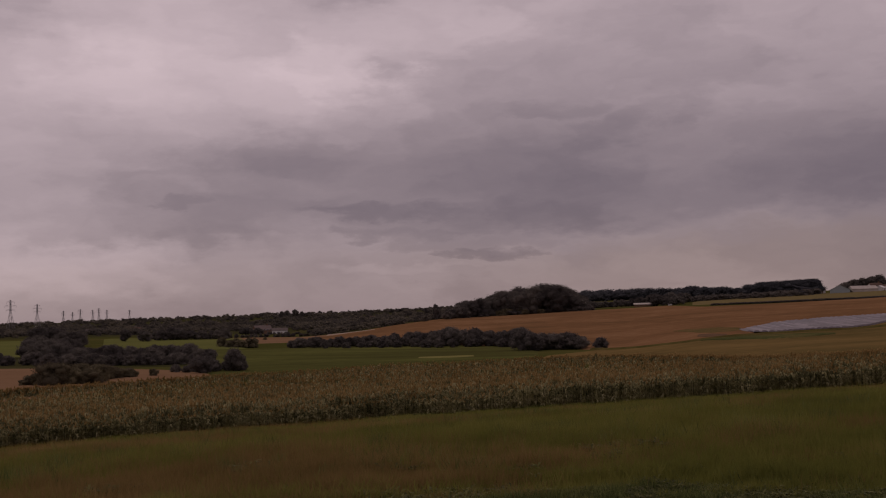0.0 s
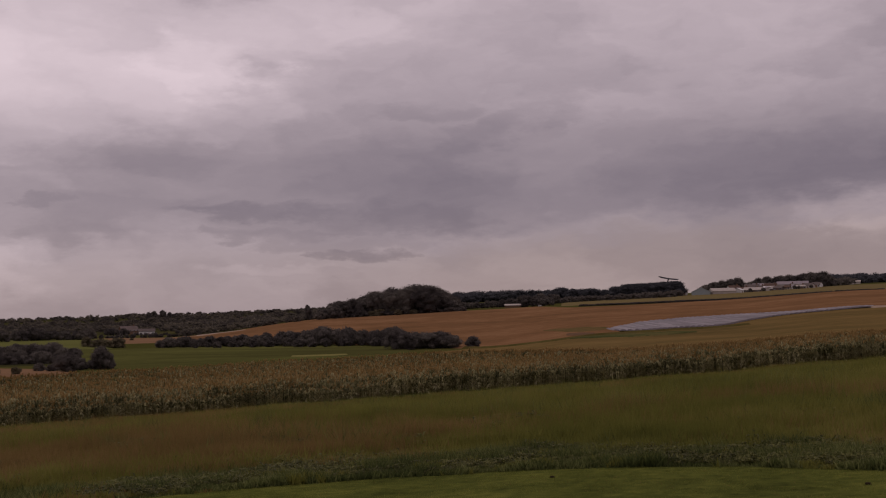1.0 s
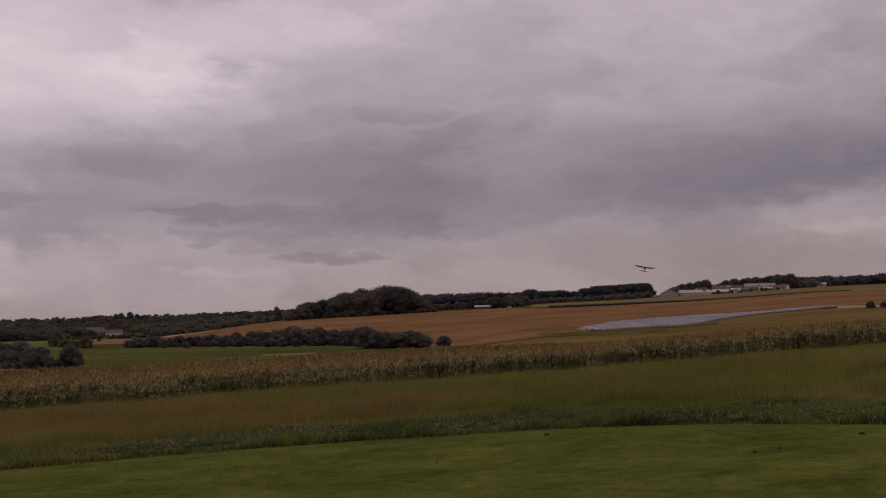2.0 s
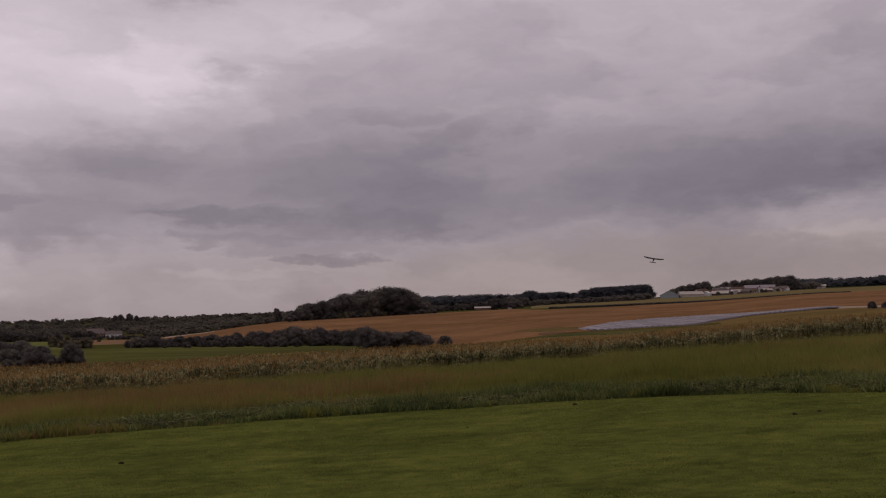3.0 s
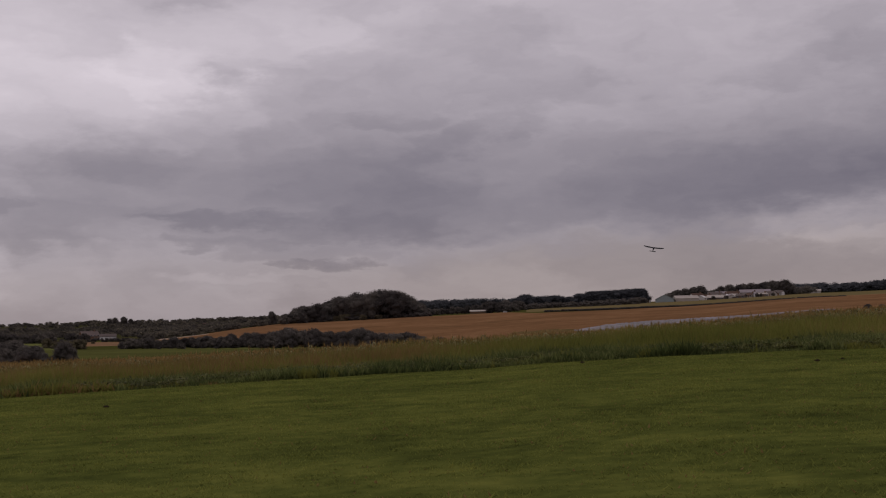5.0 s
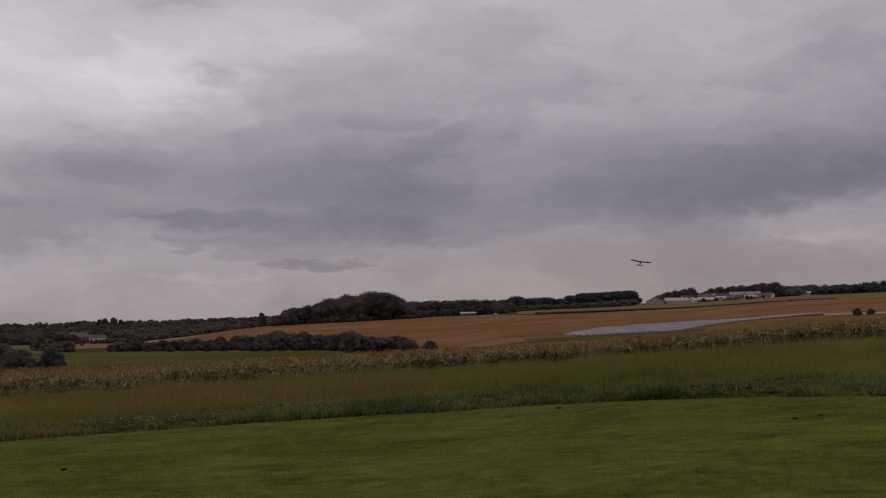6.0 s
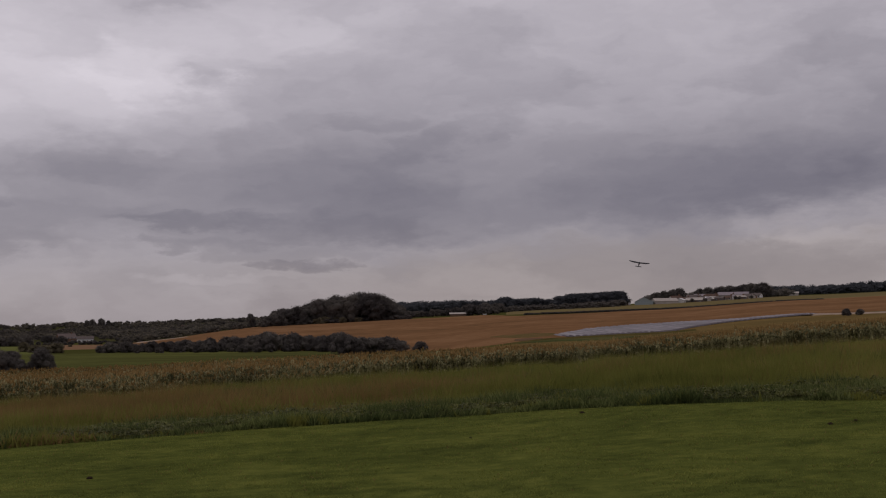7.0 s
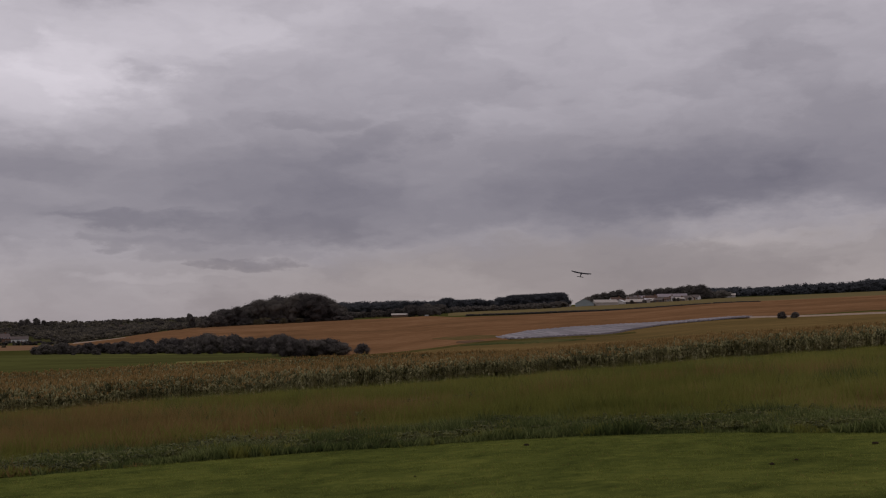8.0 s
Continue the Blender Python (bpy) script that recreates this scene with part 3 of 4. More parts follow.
def leafy_clumps(name, n, seed, label):
    """Dock and nettle clumps along the mowing edge: rosettes of broad bent leaves."""
    g = np.random.default_rng(seed)
    V, F, I, base = [], [], [], 0
    for variant in range(3):
        tv, tf = [], []
        for k in range(13):
            a, l, w, up = k * 2.4 + g.uniform(-0.4, 0.4), g.uniform(0.09, 0.2), g.uniform(0.018, 0.032), g.uniform(0.03, 0.12)
            z0, q = g.uniform(0, 0.13), len(tv)
            ca, sa = math.cos(a), math.sin(a)
            for u, ww, z in ((0.05, 0.2, 0.0), (0.5, 1.0, 0.8), (1.0, 0.15, 0.75)):
                for sgn in (-1, 1):
                    tv.append((ca * l * u - sa * w * ww * sgn, sa * l * u + ca * w * ww * sgn, z0 + up * z))
            tf += [(q, q + 2, q + 3), (q, q + 3, q + 1), (q + 2, q + 4, q + 5), (q + 2, q + 5, q + 3)]
        m = n // 3
        b = g.uniform(-42, 38, m)
        d = np.where(g.uniform(0, 1, m) < 0.72, g.gamma(1.9, 1.25, m) + 0.1, g.uniform(3, 16, m))
        r = border(EDGE, b) + d
        x, y = r * np.sin(np.radians(b)), r * np.cos(np.radians(b))
        ok = patchy(x, y, 0.22, 41.0) > np.interp(d, (0, 3, 6, 16), (-0.6, -0.15, 0.3, 0.55))
        x, y, d = x[ok], y[ok], d[ok]
        s = g.uniform(0.6, 1.25, len(x)) * np.interp(d, (0, 1.2, 5, 16), (0.6, 0.9, 1.3, 2.2))
        v, f = scatter_template(np.array(tv), np.array(tf), np.stack([x, y, height(x, y) + 0.03], -1), g.uniform(0, 6.3, len(x)), s)
        V.append(v), F.append(f + base)
        base += len(v)
    ob = new(name, mesh_data(name, np.concatenate(V), np.concatenate(F), [M_dock]))
    return tagged(ob, label, "weeds", kind="stuff")


leafy_clumps("leafy_weeds", 13000, 61, "broad-leaved dock and nettle clumps along the mowing edge")


def part(name, mesh, parent, label=""):
    """A mesh as one part under a thing or under a part."""
    ob = new(name, mesh)
    ob.parent = parent
    return tagged(ob, label)


def bm_mesh(name, bm, mat):
    me = bpy.data.meshes.new(name)
    bm.to_mesh(me)
    bm.free()
    me.materials.append(mat)
    return me


def limb(bm, p, q, r0, r1, sides=6):
    """A tapered round member from p to q."""
    p, q = Vector(p), Vector(q)
    t = (q - p).to_track_quat("Z", "Y").to_matrix()
    rings = []
    for c, r in ((p, r0), (q, r1)):
        rings.append([bm.verts.new(c + t @ Vector((r * math.cos(k * 6.28319 / sides), r * math.sin(k * 6.28319 / sides), 0))) for k in range(sides)])
    for k in range(sides):
        bm.faces.new((rings[0][k], rings[0][(k + 1) % sides], rings[1][(k + 1) % sides], rings[1][k]))
    bm.faces.new(rings[0][::-1]), bm.faces.new(rings[1])


def crown_arrays(seed, lobes, leaves, width, low, size, fine=2, lift=0.5):
    """A crown for a tree 1 m high: many rounded boughs in a shaded core, clothed in leaf sprays that face all ways."""
    g = np.random.default_rng(seed)
    ico = bmesh.new()
    bmesh.ops.create_icosphere(ico, subdivisions=fine, radius=1.0)
    ico.verts.ensure_lookup_table()
    sv = np.array([v.co[:] for v in ico.verts])
    sf = np.array([[v.index for v in f.verts] for f in ico.faces])
    ico.free()
    V, F, base = [], [], 0
    for k in range(lobes):
        t = (k + 0.5) / lobes
        z = low + 0.14 + (0.70 - low) * t ** 0.8
        span = width * (0.5 + 0.55 * math.sin(math.pi * min(1, 0.18 + 0.74 * t)))
        a = k * 2.4 + g.uniform(-0.5, 0.5)
        out = span * 0.6 * math.sqrt(g.uniform(0.05, 1.0)) * (1 - 0.5 * t ** 3)
        c = np.array([math.cos(a) * out, math.sin(a) * out, z])
        rad = np.array([1, 1, 0.82]) * g.uniform(0.12, 0.27) * (0.5 + width)
        rad[2] = min(rad[2], 1.0 - z)
        shift = Vector((seed, k, 0))

        def knob(dirs):
            return (1 + 0.5 * np.array([noise.fractal(Vector(q * 2.4) + shift, 0.4, 2.1, 4) for q in dirs])).clip(0.68, 1.2)[:, None]
        V.append(c + sv * knob(sv) * rad * 0.66), F.append(sf + base)
        base += len(sv)
        n = leaves // lobes
        d = g.normal(size=(n, 3))
        d[:, 2] += 0.25
        d /= np.linalg.norm(d, axis=1)[:, None]
        p = c + d * rad * knob(d) * g.uniform(0.62, 1.0, n)[:, None]
        e1 = g.normal(size=(n, 3))
        e1 /= np.linalg.norm(e1, axis=1)[:, None]
        e2 = np.cross(e1, g.normal(size=(n, 3)))
        e2 /= np.linalg.norm(e2, axis=1)[:, None]
        s = size * g.uniform(0.6, 1.3, n)[:, None]
        V.append(np.stack([p - e1 * s * 0.8, p + e1 * s * 0.8, p + e2 * s * (1 + lift)], 1).reshape(-1, 3))
        F.append(np.arange(3 * n).reshape(-1, 3) + base)
        base += 3 * n
    return np.concatenate(V), np.concatenate(F)


def tree(name, seed, lobes, leaves, width, low, size, mat, label, category, lift=0.5):
    """A tree or shrub one metre high, to be copied at its true size."""
    root = tagged(new(name), label, category)
    bm = bmesh.new()
    g = random.Random(seed)
    top = low + 0.3
    limb(bm, (0, 0, -0.04), (0, 0, top), 0.030 + 0.02 * (low < 0.15), 0.014, 7)
    for k in range(5):
        a = k * 1.26 + g.uniform(-0.3, 0.3)
        limb(bm, (0, 0, low * (0.7 + 0.1 * k) + 0.02), (math.cos(a) * width * 0.5, math.sin(a) * width * 0.5, low + 0.2 + 0.08 * k), 0.014, 0.004, 5)
    part("trunk", bm_mesh("trunk", bm, M_bark), root)
    v, f = crown_arrays(seed, lobes, leaves, width, low, size, 2, lift)
    part("crown", mesh_data("crown", v, f, [mat]), root)
    return root


OAKS = [tree("tree", 11 + k, 17 + k % 4, 7600, w, 0.06, 0.021, M_crown, "dark green broadleaved tree with a rounded crown", "tree") for k, w in enumerate((0.64, 0.56, 0.72, 0.54, 0.62))]
THORNS = [tree("hedge_tree", 31 + k, 15 + k % 4, 7000, w, 0.0, 0.025, M_crown, "dark green hedgerow tree branching from low down", "tree", 0.7) for k, w in enumerate((0.78, 0.66, 0.9, 0.72))]
PLANTED = [tree("plantation_tree", 71 + k, 20, 7600, w, 0.0, 0.021, M_hazy, "dark dense tree of a close-grown plantation", "tree", 0.6) for k, w in enumerate((0.58, 0.66, 0.62))]
SHRUBS = [tree("shrub", 51 + k, 15, 7000, w, -0.04, 0.025, M_shrub, "low spreading shrub with dull green leaves", "shrub", 0.7) for k, w in enumerate((0.95, 0.8, 1.15))]
USED = set()


def plant(kinds, bearing, r, h, wide=1.0, group="", label="", sink=0.0):
    """Stand one of the given kinds at a bearing and distance, h metres high."""
    kind = kinds[rng.integers(len(kinds))]
    x, y, z = at(bearing, r)
    m = Matrix.Translation((x, y, z - sink - 0.02 * h)) @ Matrix.Rotation(rng.uniform(0, 6.28), 4, "Z")
    ob = copy_thing(kind, m) if kind.name in USED else kind
    USED.add(kind.name)
    ob.matrix_basis = m @ Matrix.Diagonal((h * wide, h * wide, h, 1))
    return tagged(ob, label, "", group)


def thicket(kinds, b0, b1, r0, r1, h0, h1, n, group, label="", wide=1.0):
    """Trees along a stretch between two bearings, with the given heights at its ends."""
    for k in range(n):
        u = (k + rng.uniform(0.1, 0.9)) / n
        plant(kinds, b0 + (b1 - b0) * u, (r0 + (r1 - r0) * u) * rng.uniform(0.985, 1.015), (h0 + (h1 - h0) * u) * rng.uniform(0.78, 1.15), wide * rng.uniform(0.9, 1.15), group, label)


# hedge across the valley
thicket(THORNS, -16.6, -11.5, 476, 460, 4.2, 5.2, 20, "trees of the valley hedge")
thicket(THORNS, -12.0, -8.6, 460, 453, 5.0, 6.8, 11, "trees of the valley hedge")
thicket(THORNS, -9.0, -4.2, 452, 432, 7.4, 7.0, 15, "trees of the valley hedge")
thicket(THORNS, -15.0, -4.8, 455, 425, 3.2, 4.2, 18, "shrubs along the valley hedge")
thicket(THORNS, -4.6, -3.6, 385, 392, 8.0, 7.0, 3, "trees of the valley hedge")
thicket(THORNS, -3.8, -1.3, 405, 395, 5.6, 5.8, 13, "trees of the valley hedge", wide=1.15)
plant(THORNS, -0.3, 385, 4.6, 1.1, "", "single round dark green bush in the cereal field")

# scrub and copses in the low ground beyond the maize
thicket(SHRUBS, -29.4, -27.6, 213, 213, 1.4, 3.2, 7, "scrub beyond the maize")
thicket(SHRUBS, -28.0, -25.6, 214, 218, 4.0, 3.2, 9, "scrub beyond the maize")
thicket(SHRUBS, -26.6, -24.1, 226, 240, 3.4, 2.0, 9, "scrub beyond the maize")
plant(SHRUBS, -23.2, 246, 1.8)
thicket(THORNS, -22.4, -18.4, 262, 268, 2.0, 3.0, 9, "copse beyond the maize")
thicket(THORNS, -20.9, -20.0, 258, 258, 4.0, 4.0, 2, "copse beyond the maize")
thicket(OAKS, -19.3, -18.8, 265, 265, 6.4, 4.6, 2, "copse beyond the maize", wide=0.9)
thicket(THORNS, -28.0, -25.0, 345, 340, 6.6, 5.8, 10, "tree belt in the valley")
thicket(THORNS, -25.2, -20.2, 345, 340, 5.4, 5.0, 15, "tree belt in the valley")
thicket(THORNS, -29.2, -26.8, 410, 405, 7.4, 6.6, 7, "tree belt in the valley")
thicket(THORNS, -28.6, -20.4, 318, 314, 3.8, 3.4, 28, "tree belt in the valley")
thicket(THORNS, -36, -28.5, 345, 335, 3.2, 4.0, 13, "hedge trees by the green field")
thicket(THORNS, -28.9, -26.8, 640, 620, 11, 9, 7, "trees between the green fields")
thicket(THORNS, -29.0, -26.8, 560, 540, 7, 6, 5, "trees between the green fields")
plant(OAKS, -24.75, 760, 8.5, 1.1)
plant(OAKS, -23.9, 740, 8.0, 1.2)
thicket(THORNS, -23.4, -19.8, 780, 780, 9, 8, 12, "hedge behind the long field")
thicket(SHRUBS, -20.2, -18.4, 520, 500, 5, 4, 4, "bushes by the stubble")

thicket(OAKS, -19.1, -18.65, 1072, 1072, 7, 8, 3, "trees by the farmhouse")
thicket(THORNS, -18.6, -16.0, 1060, 1060, 2.2, 2.8, 11, "hedge below the white house")

thicket(OAKS, -18.55, -17.95, 1062, 1062, 7, 6, 4, "trees by the farmhouse")
thicket(THORNS, -22.5, -15.4, 858, 842, 3.2, 2.6, 26, "hedge above the stubble", wide=1.2)
thicket(SHRUBS, -19.5, -17.6, 690, 690, 2.2, 1.8, 4, "bushes by the stubble")

# wood on the hill
for k in range(84):
    b_ = rng.uniform(-8.3, -1.25)
    top = np.interp(b_, (-8.3, -7.6, -6.4, -5.4, -4.2, -3.4, -2.6, -2.0, -1.6, -1.2), (8.5, 12.5, 15.8, 19.4, 20.8, 21.4, 20.6, 17, 13.4, 11))
    plant(OAKS, b_, 812 + rng.uniform(0, 80), top * rng.uniform(0.78, 1.08), rng.uniform(0.9, 1.25), "wood on the hill")
thicket(SHRUBS, -5.8, -3.4, 800, 806, 5.5, 5.0, 7, "bushes at the foot of the wood")
thicket(THORNS, -8.6, -7.2, 795, 810, 8, 9, 4, "wood on the hill")
plant(OAKS, -8.95, 820, 11, 0.5)

# woods along the airfield
thicket(OAKS, -1.0, 1.6, 960, 970, 6.0, 7.0, 14, "wood behind the barn")
thicket(OAKS, 1.6, 4.0, 970, 980, 8.0, 10, 14, "wood behind the barn")
thicket(THORNS, 2.15, 3.7, 905, 905, 9, 8.0, 7, "trees round the barn")
for b0, b1, h0, h1, n in ((3.0, 3.9, 9.5, 13.0, 9), (3.8, 4.7, 13.6, 13.4, 9), (4.6, 5.5, 12.6, 10.8, 9), (5.3, 7.5, 11.2, 11.8, 20)):
    thicket(PLANTED, b0, b1, 1078, 1074, h0, h1, n, "plantation at the airfield", wide=1.15)
for r in (1062, 1080):
    for k in range(18):
        plant(PLANTED, 7.42 + 2.8 * (k + rng.uniform(0.2, 0.8)) / 18, r, rng.uniform(13.8, 15.0), rng.uniform(1.05, 1.3), "plantation at the airfield")
thicket(OAKS, 11.8, 13.2, 1190, 1190, 13, 14, 9, "trees behind the works")
thicket(OAKS, 13.8, 17.5, 1215, 1215, 13, 15.5, 24, "trees behind the works")
plant(OAKS, 17.15, 1140, 16, 1.1, "trees behind the works", "round full-crowned tree beside long sheds")
thicket(OAKS, -17.2, -15.9, 1900, 1900, 16.5, 16.5, 4, "trees on the ridge", wide=0.75)
thicket(OAKS, -9.6, -8.8, 1500, 1500, 13, 14, 2, "trees on the ridge", wide=0.6)
thicket(OAKS, 12.6, 16.9, 1066, 1072, 4, 4.5, 9, "trees among the works")
for b, r, h in ((21.05, 432, 3.1), (21.65, 432, 2.7)):
    plant(THORNS, b, r, h, 0.95, "pair of bushes", "small round bush at the end of the field")


FAR_CROWNS = [crown_arrays(90 + k, 6, 600, 0.8, 0.0, 0.045, 1) for k in range(4)]


def far_wood(name, n, b0, b1, r0, r1, h0, h1, label, mat, seed, open_=0.3):
    """Far woodland: many small crowns joined."""
    g = np.random.default_rng(seed)
    V, F, base = [], [], 0
    for tv, tf in FAR_CROWNS:
        m = n // 4
        b, r = g.uniform(b0, b1, m), r0 * (r1 / r0) ** g.uniform(0, 1, m)
        x, y = r * np.sin(np.radians(b)), r * np.cos(np.radians(b))
        clump = np.array([noise.noise(Vector((p / 130, w / 130, seed))) for p, w in zip(x, y)])
        h = (h0 + (h1 - h0) * g.uniform(0.15, 0.85, m)) * (1 + 0.4 * clump)
        ok = clump > -open_
        x, y, h = x[ok], y[ok], h[ok]
        wide = h * g.uniform(0.95, 1.9, len(h))
        v, f = scatter_template(tv, tf, np.stack([x, y, height(x, y) - 0.12 * h], -1), g.uniform(0, 6.3, len(x)), np.stack([wide, wide, h], -1))
        V.append(v), F.append(f + base)
        base += len(v)
    ob = new(name, mesh_data(name, np.concatenate(V), np.concatenate(F), [mat]))
    return tagged(ob, label, "woodland", kind="stuff")


far_wood("valley_woodland", 1400, -38, -8.0, 1150, 1600, 3.5, 9, "dark mixed woodland and hedges across the valley", M_wood, 21, 0.16)
far_wood("slope_scrub", 230, -15.4, -8.3, 790, 1150, 3.0, 6.5, "dark scrub and small trees above the cereal field", M_wood, 29, 0.6)
far_wood("ridge_woodland", 700, -38, -6.0, 1600, 3000, 6, 11, "dark woodland along the low ridge", M_wood, 22, 0.6)
far_wood("distant_hill_wood", 200, -1.5, 5, 2300, 2700, 20, 25, "distant hill of dark woodland, tinted by haze", M_hazy, 23)
far_wood("airfield_edge_wood", 520, 17.2, 36, 1550, 2300, 11, 18, "dark woodland beyond the airfield, tinted by haze", M_hazy, 24, 0.6)
far_wood("field_hedge", 760, 5.2, 20.0, 792, 800, 1.2, 1.9, "low dark hedge between cereal field and airfield", M_crown, 25, 1.0)
far_wood("hill_undergrowth", 90, -8.4, -0.9, 806, 830, 3, 6, "dark undergrowth along the edge of the hill wood", M_crown, 26, 1.0)
far_wood("airfield_undergrowth", 110, -1.0, 10.2, 1000, 1060, 4, 7, "dark undergrowth along the airfield wood", M_crown, 27, 1.0)
far_wood("works_trees", 90, 11.5, 18.5, 1210, 1300, 8, 12, "dark trees behind the works", M_crown, 28, 1.0)


# ---- built things ----
M_white = material("white_render", [(0.62, 0.60, 0.57), (0.72, 0.70, 0.67)], 0.4, rand=0.1)
M_brick = material("brown_wall", [(0.17, 0.10, 0.07), (0.24, 0.15, 0.10)], 0.5)
M_teal = material("pale_teal_sheet", [(0.27, 0.31, 0.31), (0.32, 0.36, 0.355)], 0.4, rough=0.5)
M_cream = material("cream_sheet", [(0.38, 0.33, 0.29), (0.50, 0.45, 0.40)], 0.3, rough=0.6)
M_greyroof = material("grey_sheet_roof", [(0.12, 0.098, 0.09), (0.175, 0.145, 0.132)], 0.3, rough=0.6)
M_slate = material("weathered_slate_roof", [(0.15, 0.118, 0.105), (0.21, 0.168, 0.15)], 0.4, rough=0.7)
M_lilac = material("lilac_grey_roof", [(0.25, 0.215, 0.225), (0.33, 0.285, 0.295)], 0.3, rough=0.6)
M_brownroof = material("brown_tile_roof", [(0.10, 0.066, 0.052), (0.15, 0.10, 0.08)], 0.5)
M_glass = material("window_glass", [(0.02, 0.022, 0.025), (0.04, 0.042, 0.045)], 1.0, rough=0.1, spec=0.5)
M_steel = material("galvanised_steel", [(0.24, 0.235, 0.245), (0.32, 0.315, 0.325)], 0.3, rough=0.5, metal=0.4)
M_film = material("tunnel_film", [(0.135, 0.117, 0.124), (0.185, 0.162, 0.171), (0.25, 0.222, 0.231)], 0.15, rough=0.5, spec=0.1, rand=0.5, stretch=(1, 0.2, 1))
M_hoop = material("white_end_sheet", [(0.25, 0.225, 0.24), (0.30, 0.27, 0.285)], 0.8)
M_earth = material("dark_soil", [(0.025, 0.018, 0.012), (0.05, 0.036, 0.024)], 9.0, bump=0.02, bump_scale=20)
M_airframe = material("dark_foam", [(0.035, 0.035, 0.04), (0.06, 0.06, 0.065)], 4.0, rough=0.5)
M_pale = material("pale_trim", [(0.45, 0.45, 0.46), (0.55, 0.55, 0.55)], 4.0, rough=0.5)


def box(bm, x0, x1, y0, y1, z0, z1):
    v = [bm.verts.new((x, y, z)) for x in (x0, x1) for y in (y0, y1) for z in (z0, z1)]
    for f in ((0, 1, 3, 2), (4, 6, 7, 5), (0, 4, 5, 1), (2, 3, 7, 6), (0, 2, 6, 4), (1, 5, 7, 3)):
        bm.faces.new([v[k] for k in f])


def box_mesh(name, mat, *size):
    bm = bmesh.new()
    box(bm, *size)
    return bm_mesh(name, bm, mat)


def building(name, bearing, r, w, d, h, rise, wall, roof, label, category="house", windows=3, floors=1, chimney=False, end_on=False, turn=0.0, door=True):
    """A gabled building, its front towards the flying field; end_on: its gable end in front."""
    x, y, z = at(bearing, r)
    root = tagged(new(name), label, category)
    root.matrix_basis = Matrix.Translation((x, y, z - 0.1)) @ Matrix.Rotation(radians(-bearing + turn + (90 if end_on else 0)), 4, "Z")
    bm = bmesh.new()
    a = [bm.verts.new(p) for p in ((-w / 2, -d / 2, -1.5), (w / 2, -d / 2, -1.5), (w / 2, d / 2, -1.5), (-w / 2, d / 2, -1.5), (-w / 2, -d / 2, h), (w / 2, -d / 2, h), (w / 2, d / 2, h), (-w / 2, d / 2, h), (-w / 2, 0, h + rise), (w / 2, 0, h + rise))]
    for f in ((0, 1, 5, 4), (2, 3, 7, 6), (1, 2, 6, 9, 5), (3, 0, 4, 8, 7)):
        bm.faces.new([a[k] for k in f])
    part("wall", bm_mesh("wall", bm, wall), root)
    o = 0.4
    s = rise / (d / 2)
    for side in (-1, 1):
        bm = bmesh.new()
        ey, ez = side * (d / 2 + o), h - o * s
        p = [(-w / 2 - o, ey, ez), (w / 2 + o, ey, ez), (w / 2 + o, 0, h + rise), (-w / 2 - o, 0, h + rise)]
        lo = [bm.verts.new((q[0], q[1], q[2] + 0.02)) for q in p]
        hi = [bm.verts.new((q[0], q[1], q[2] + 0.22)) for q in p]
        bm.faces.new(lo), bm.faces.new(hi)
        for k in range(4):
            bm.faces.new((lo[k], lo[(k + 1) % 4], hi[(k + 1) % 4], hi[k]))
        part("roof", bm_mesh("roof", bm, roof), root)
    front = -d / 2
    for fl in range(floors):
        for k in range(windows):
            cx = -w / 2 + w * (k + 0.5) / windows
            if door and fl == 0 and k == windows // 2:
                part("door", box_mesh("door", M_brick, cx - 0.55, cx + 0.55, front - 0.06, front + 0.02, 0, 2.1), root)
                continue
            z0 = 1.0 + 2.7 * fl
            frame_ = part("window", box_mesh("window", M_pale, cx - 0.7, cx + 0.7, front - 0.06, front + 0.02, z0, z0 + 1.3), root)
            part("pane", box_mesh("pane", M_glass, cx - 0.6, cx + 0.6, front - 0.08, front - 0.05, z0 + 0.1, z0 + 1.2), frame_)
    if chimney:
        part("chimney", box_mesh("chimney", M_brick, w * 0.28, w * 0.28 + 1.1, -0.5, 0.5, h + rise - 0.6, h + rise + 1.5), root)
    return root


building("farmhouse", -18.0, 1100, 17, 11, 3.8, 4.6, M_brick, M_slate, "brown farmhouse with a wide slate roof and chimney", "house", 5, 2, True, turn=24)
building("house", -17.1, 1085, 15, 8, 3.5, 2.2, M_white, M_greyroof, "low white-rendered house with a grey roof", "house", 4, 1, False)
building("barn", 1.72, 905, 14, 8, 1.9, 1.1, M_brick, M_cream, "pale barn with a light sheet roof among trees", "barn", 0)
building("shed", 3.1, 892, 3.2, 3, 1.5, 0.7, M_white, M_greyroof, "small white shed beside trees", "shed", 0)
building("hangar", 11.3, 1045, 22, 17, 3.0, 4.0, M_teal, M_teal, "pale teal aircraft hangar with a shallow gable", "hangar", 0, end_on=True)
building("shed", 12.35, 1050, 22, 12, 3.0, 2.6, M_cream, M_cream, "long cream sheet-metal shed", "shed", 0, turn=18)
building("shed", 13.15, 1060, 8, 7, 3.0, 1.8, M_white, M_white, "small white store building", "shed", 1, end_on=True, turn=-20)
building("house", 13.35, 1078, 10, 8, 3.0, 2.4, M_brick, M_brownroof, "brown brick house with a tiled roof", "house", 3, 1, True)
building("shed", 13.85, 1068, 16, 10, 2.2, 2.4, M_greyroof, M_cream, "low grey shed with a cream roof", "shed", 4, turn=-14)
building("shed", 14.75, 1085, 15, 10, 2.2, 2.2, M_greyroof, M_white, "low grey shed with a white roof", "shed", 3, turn=12)
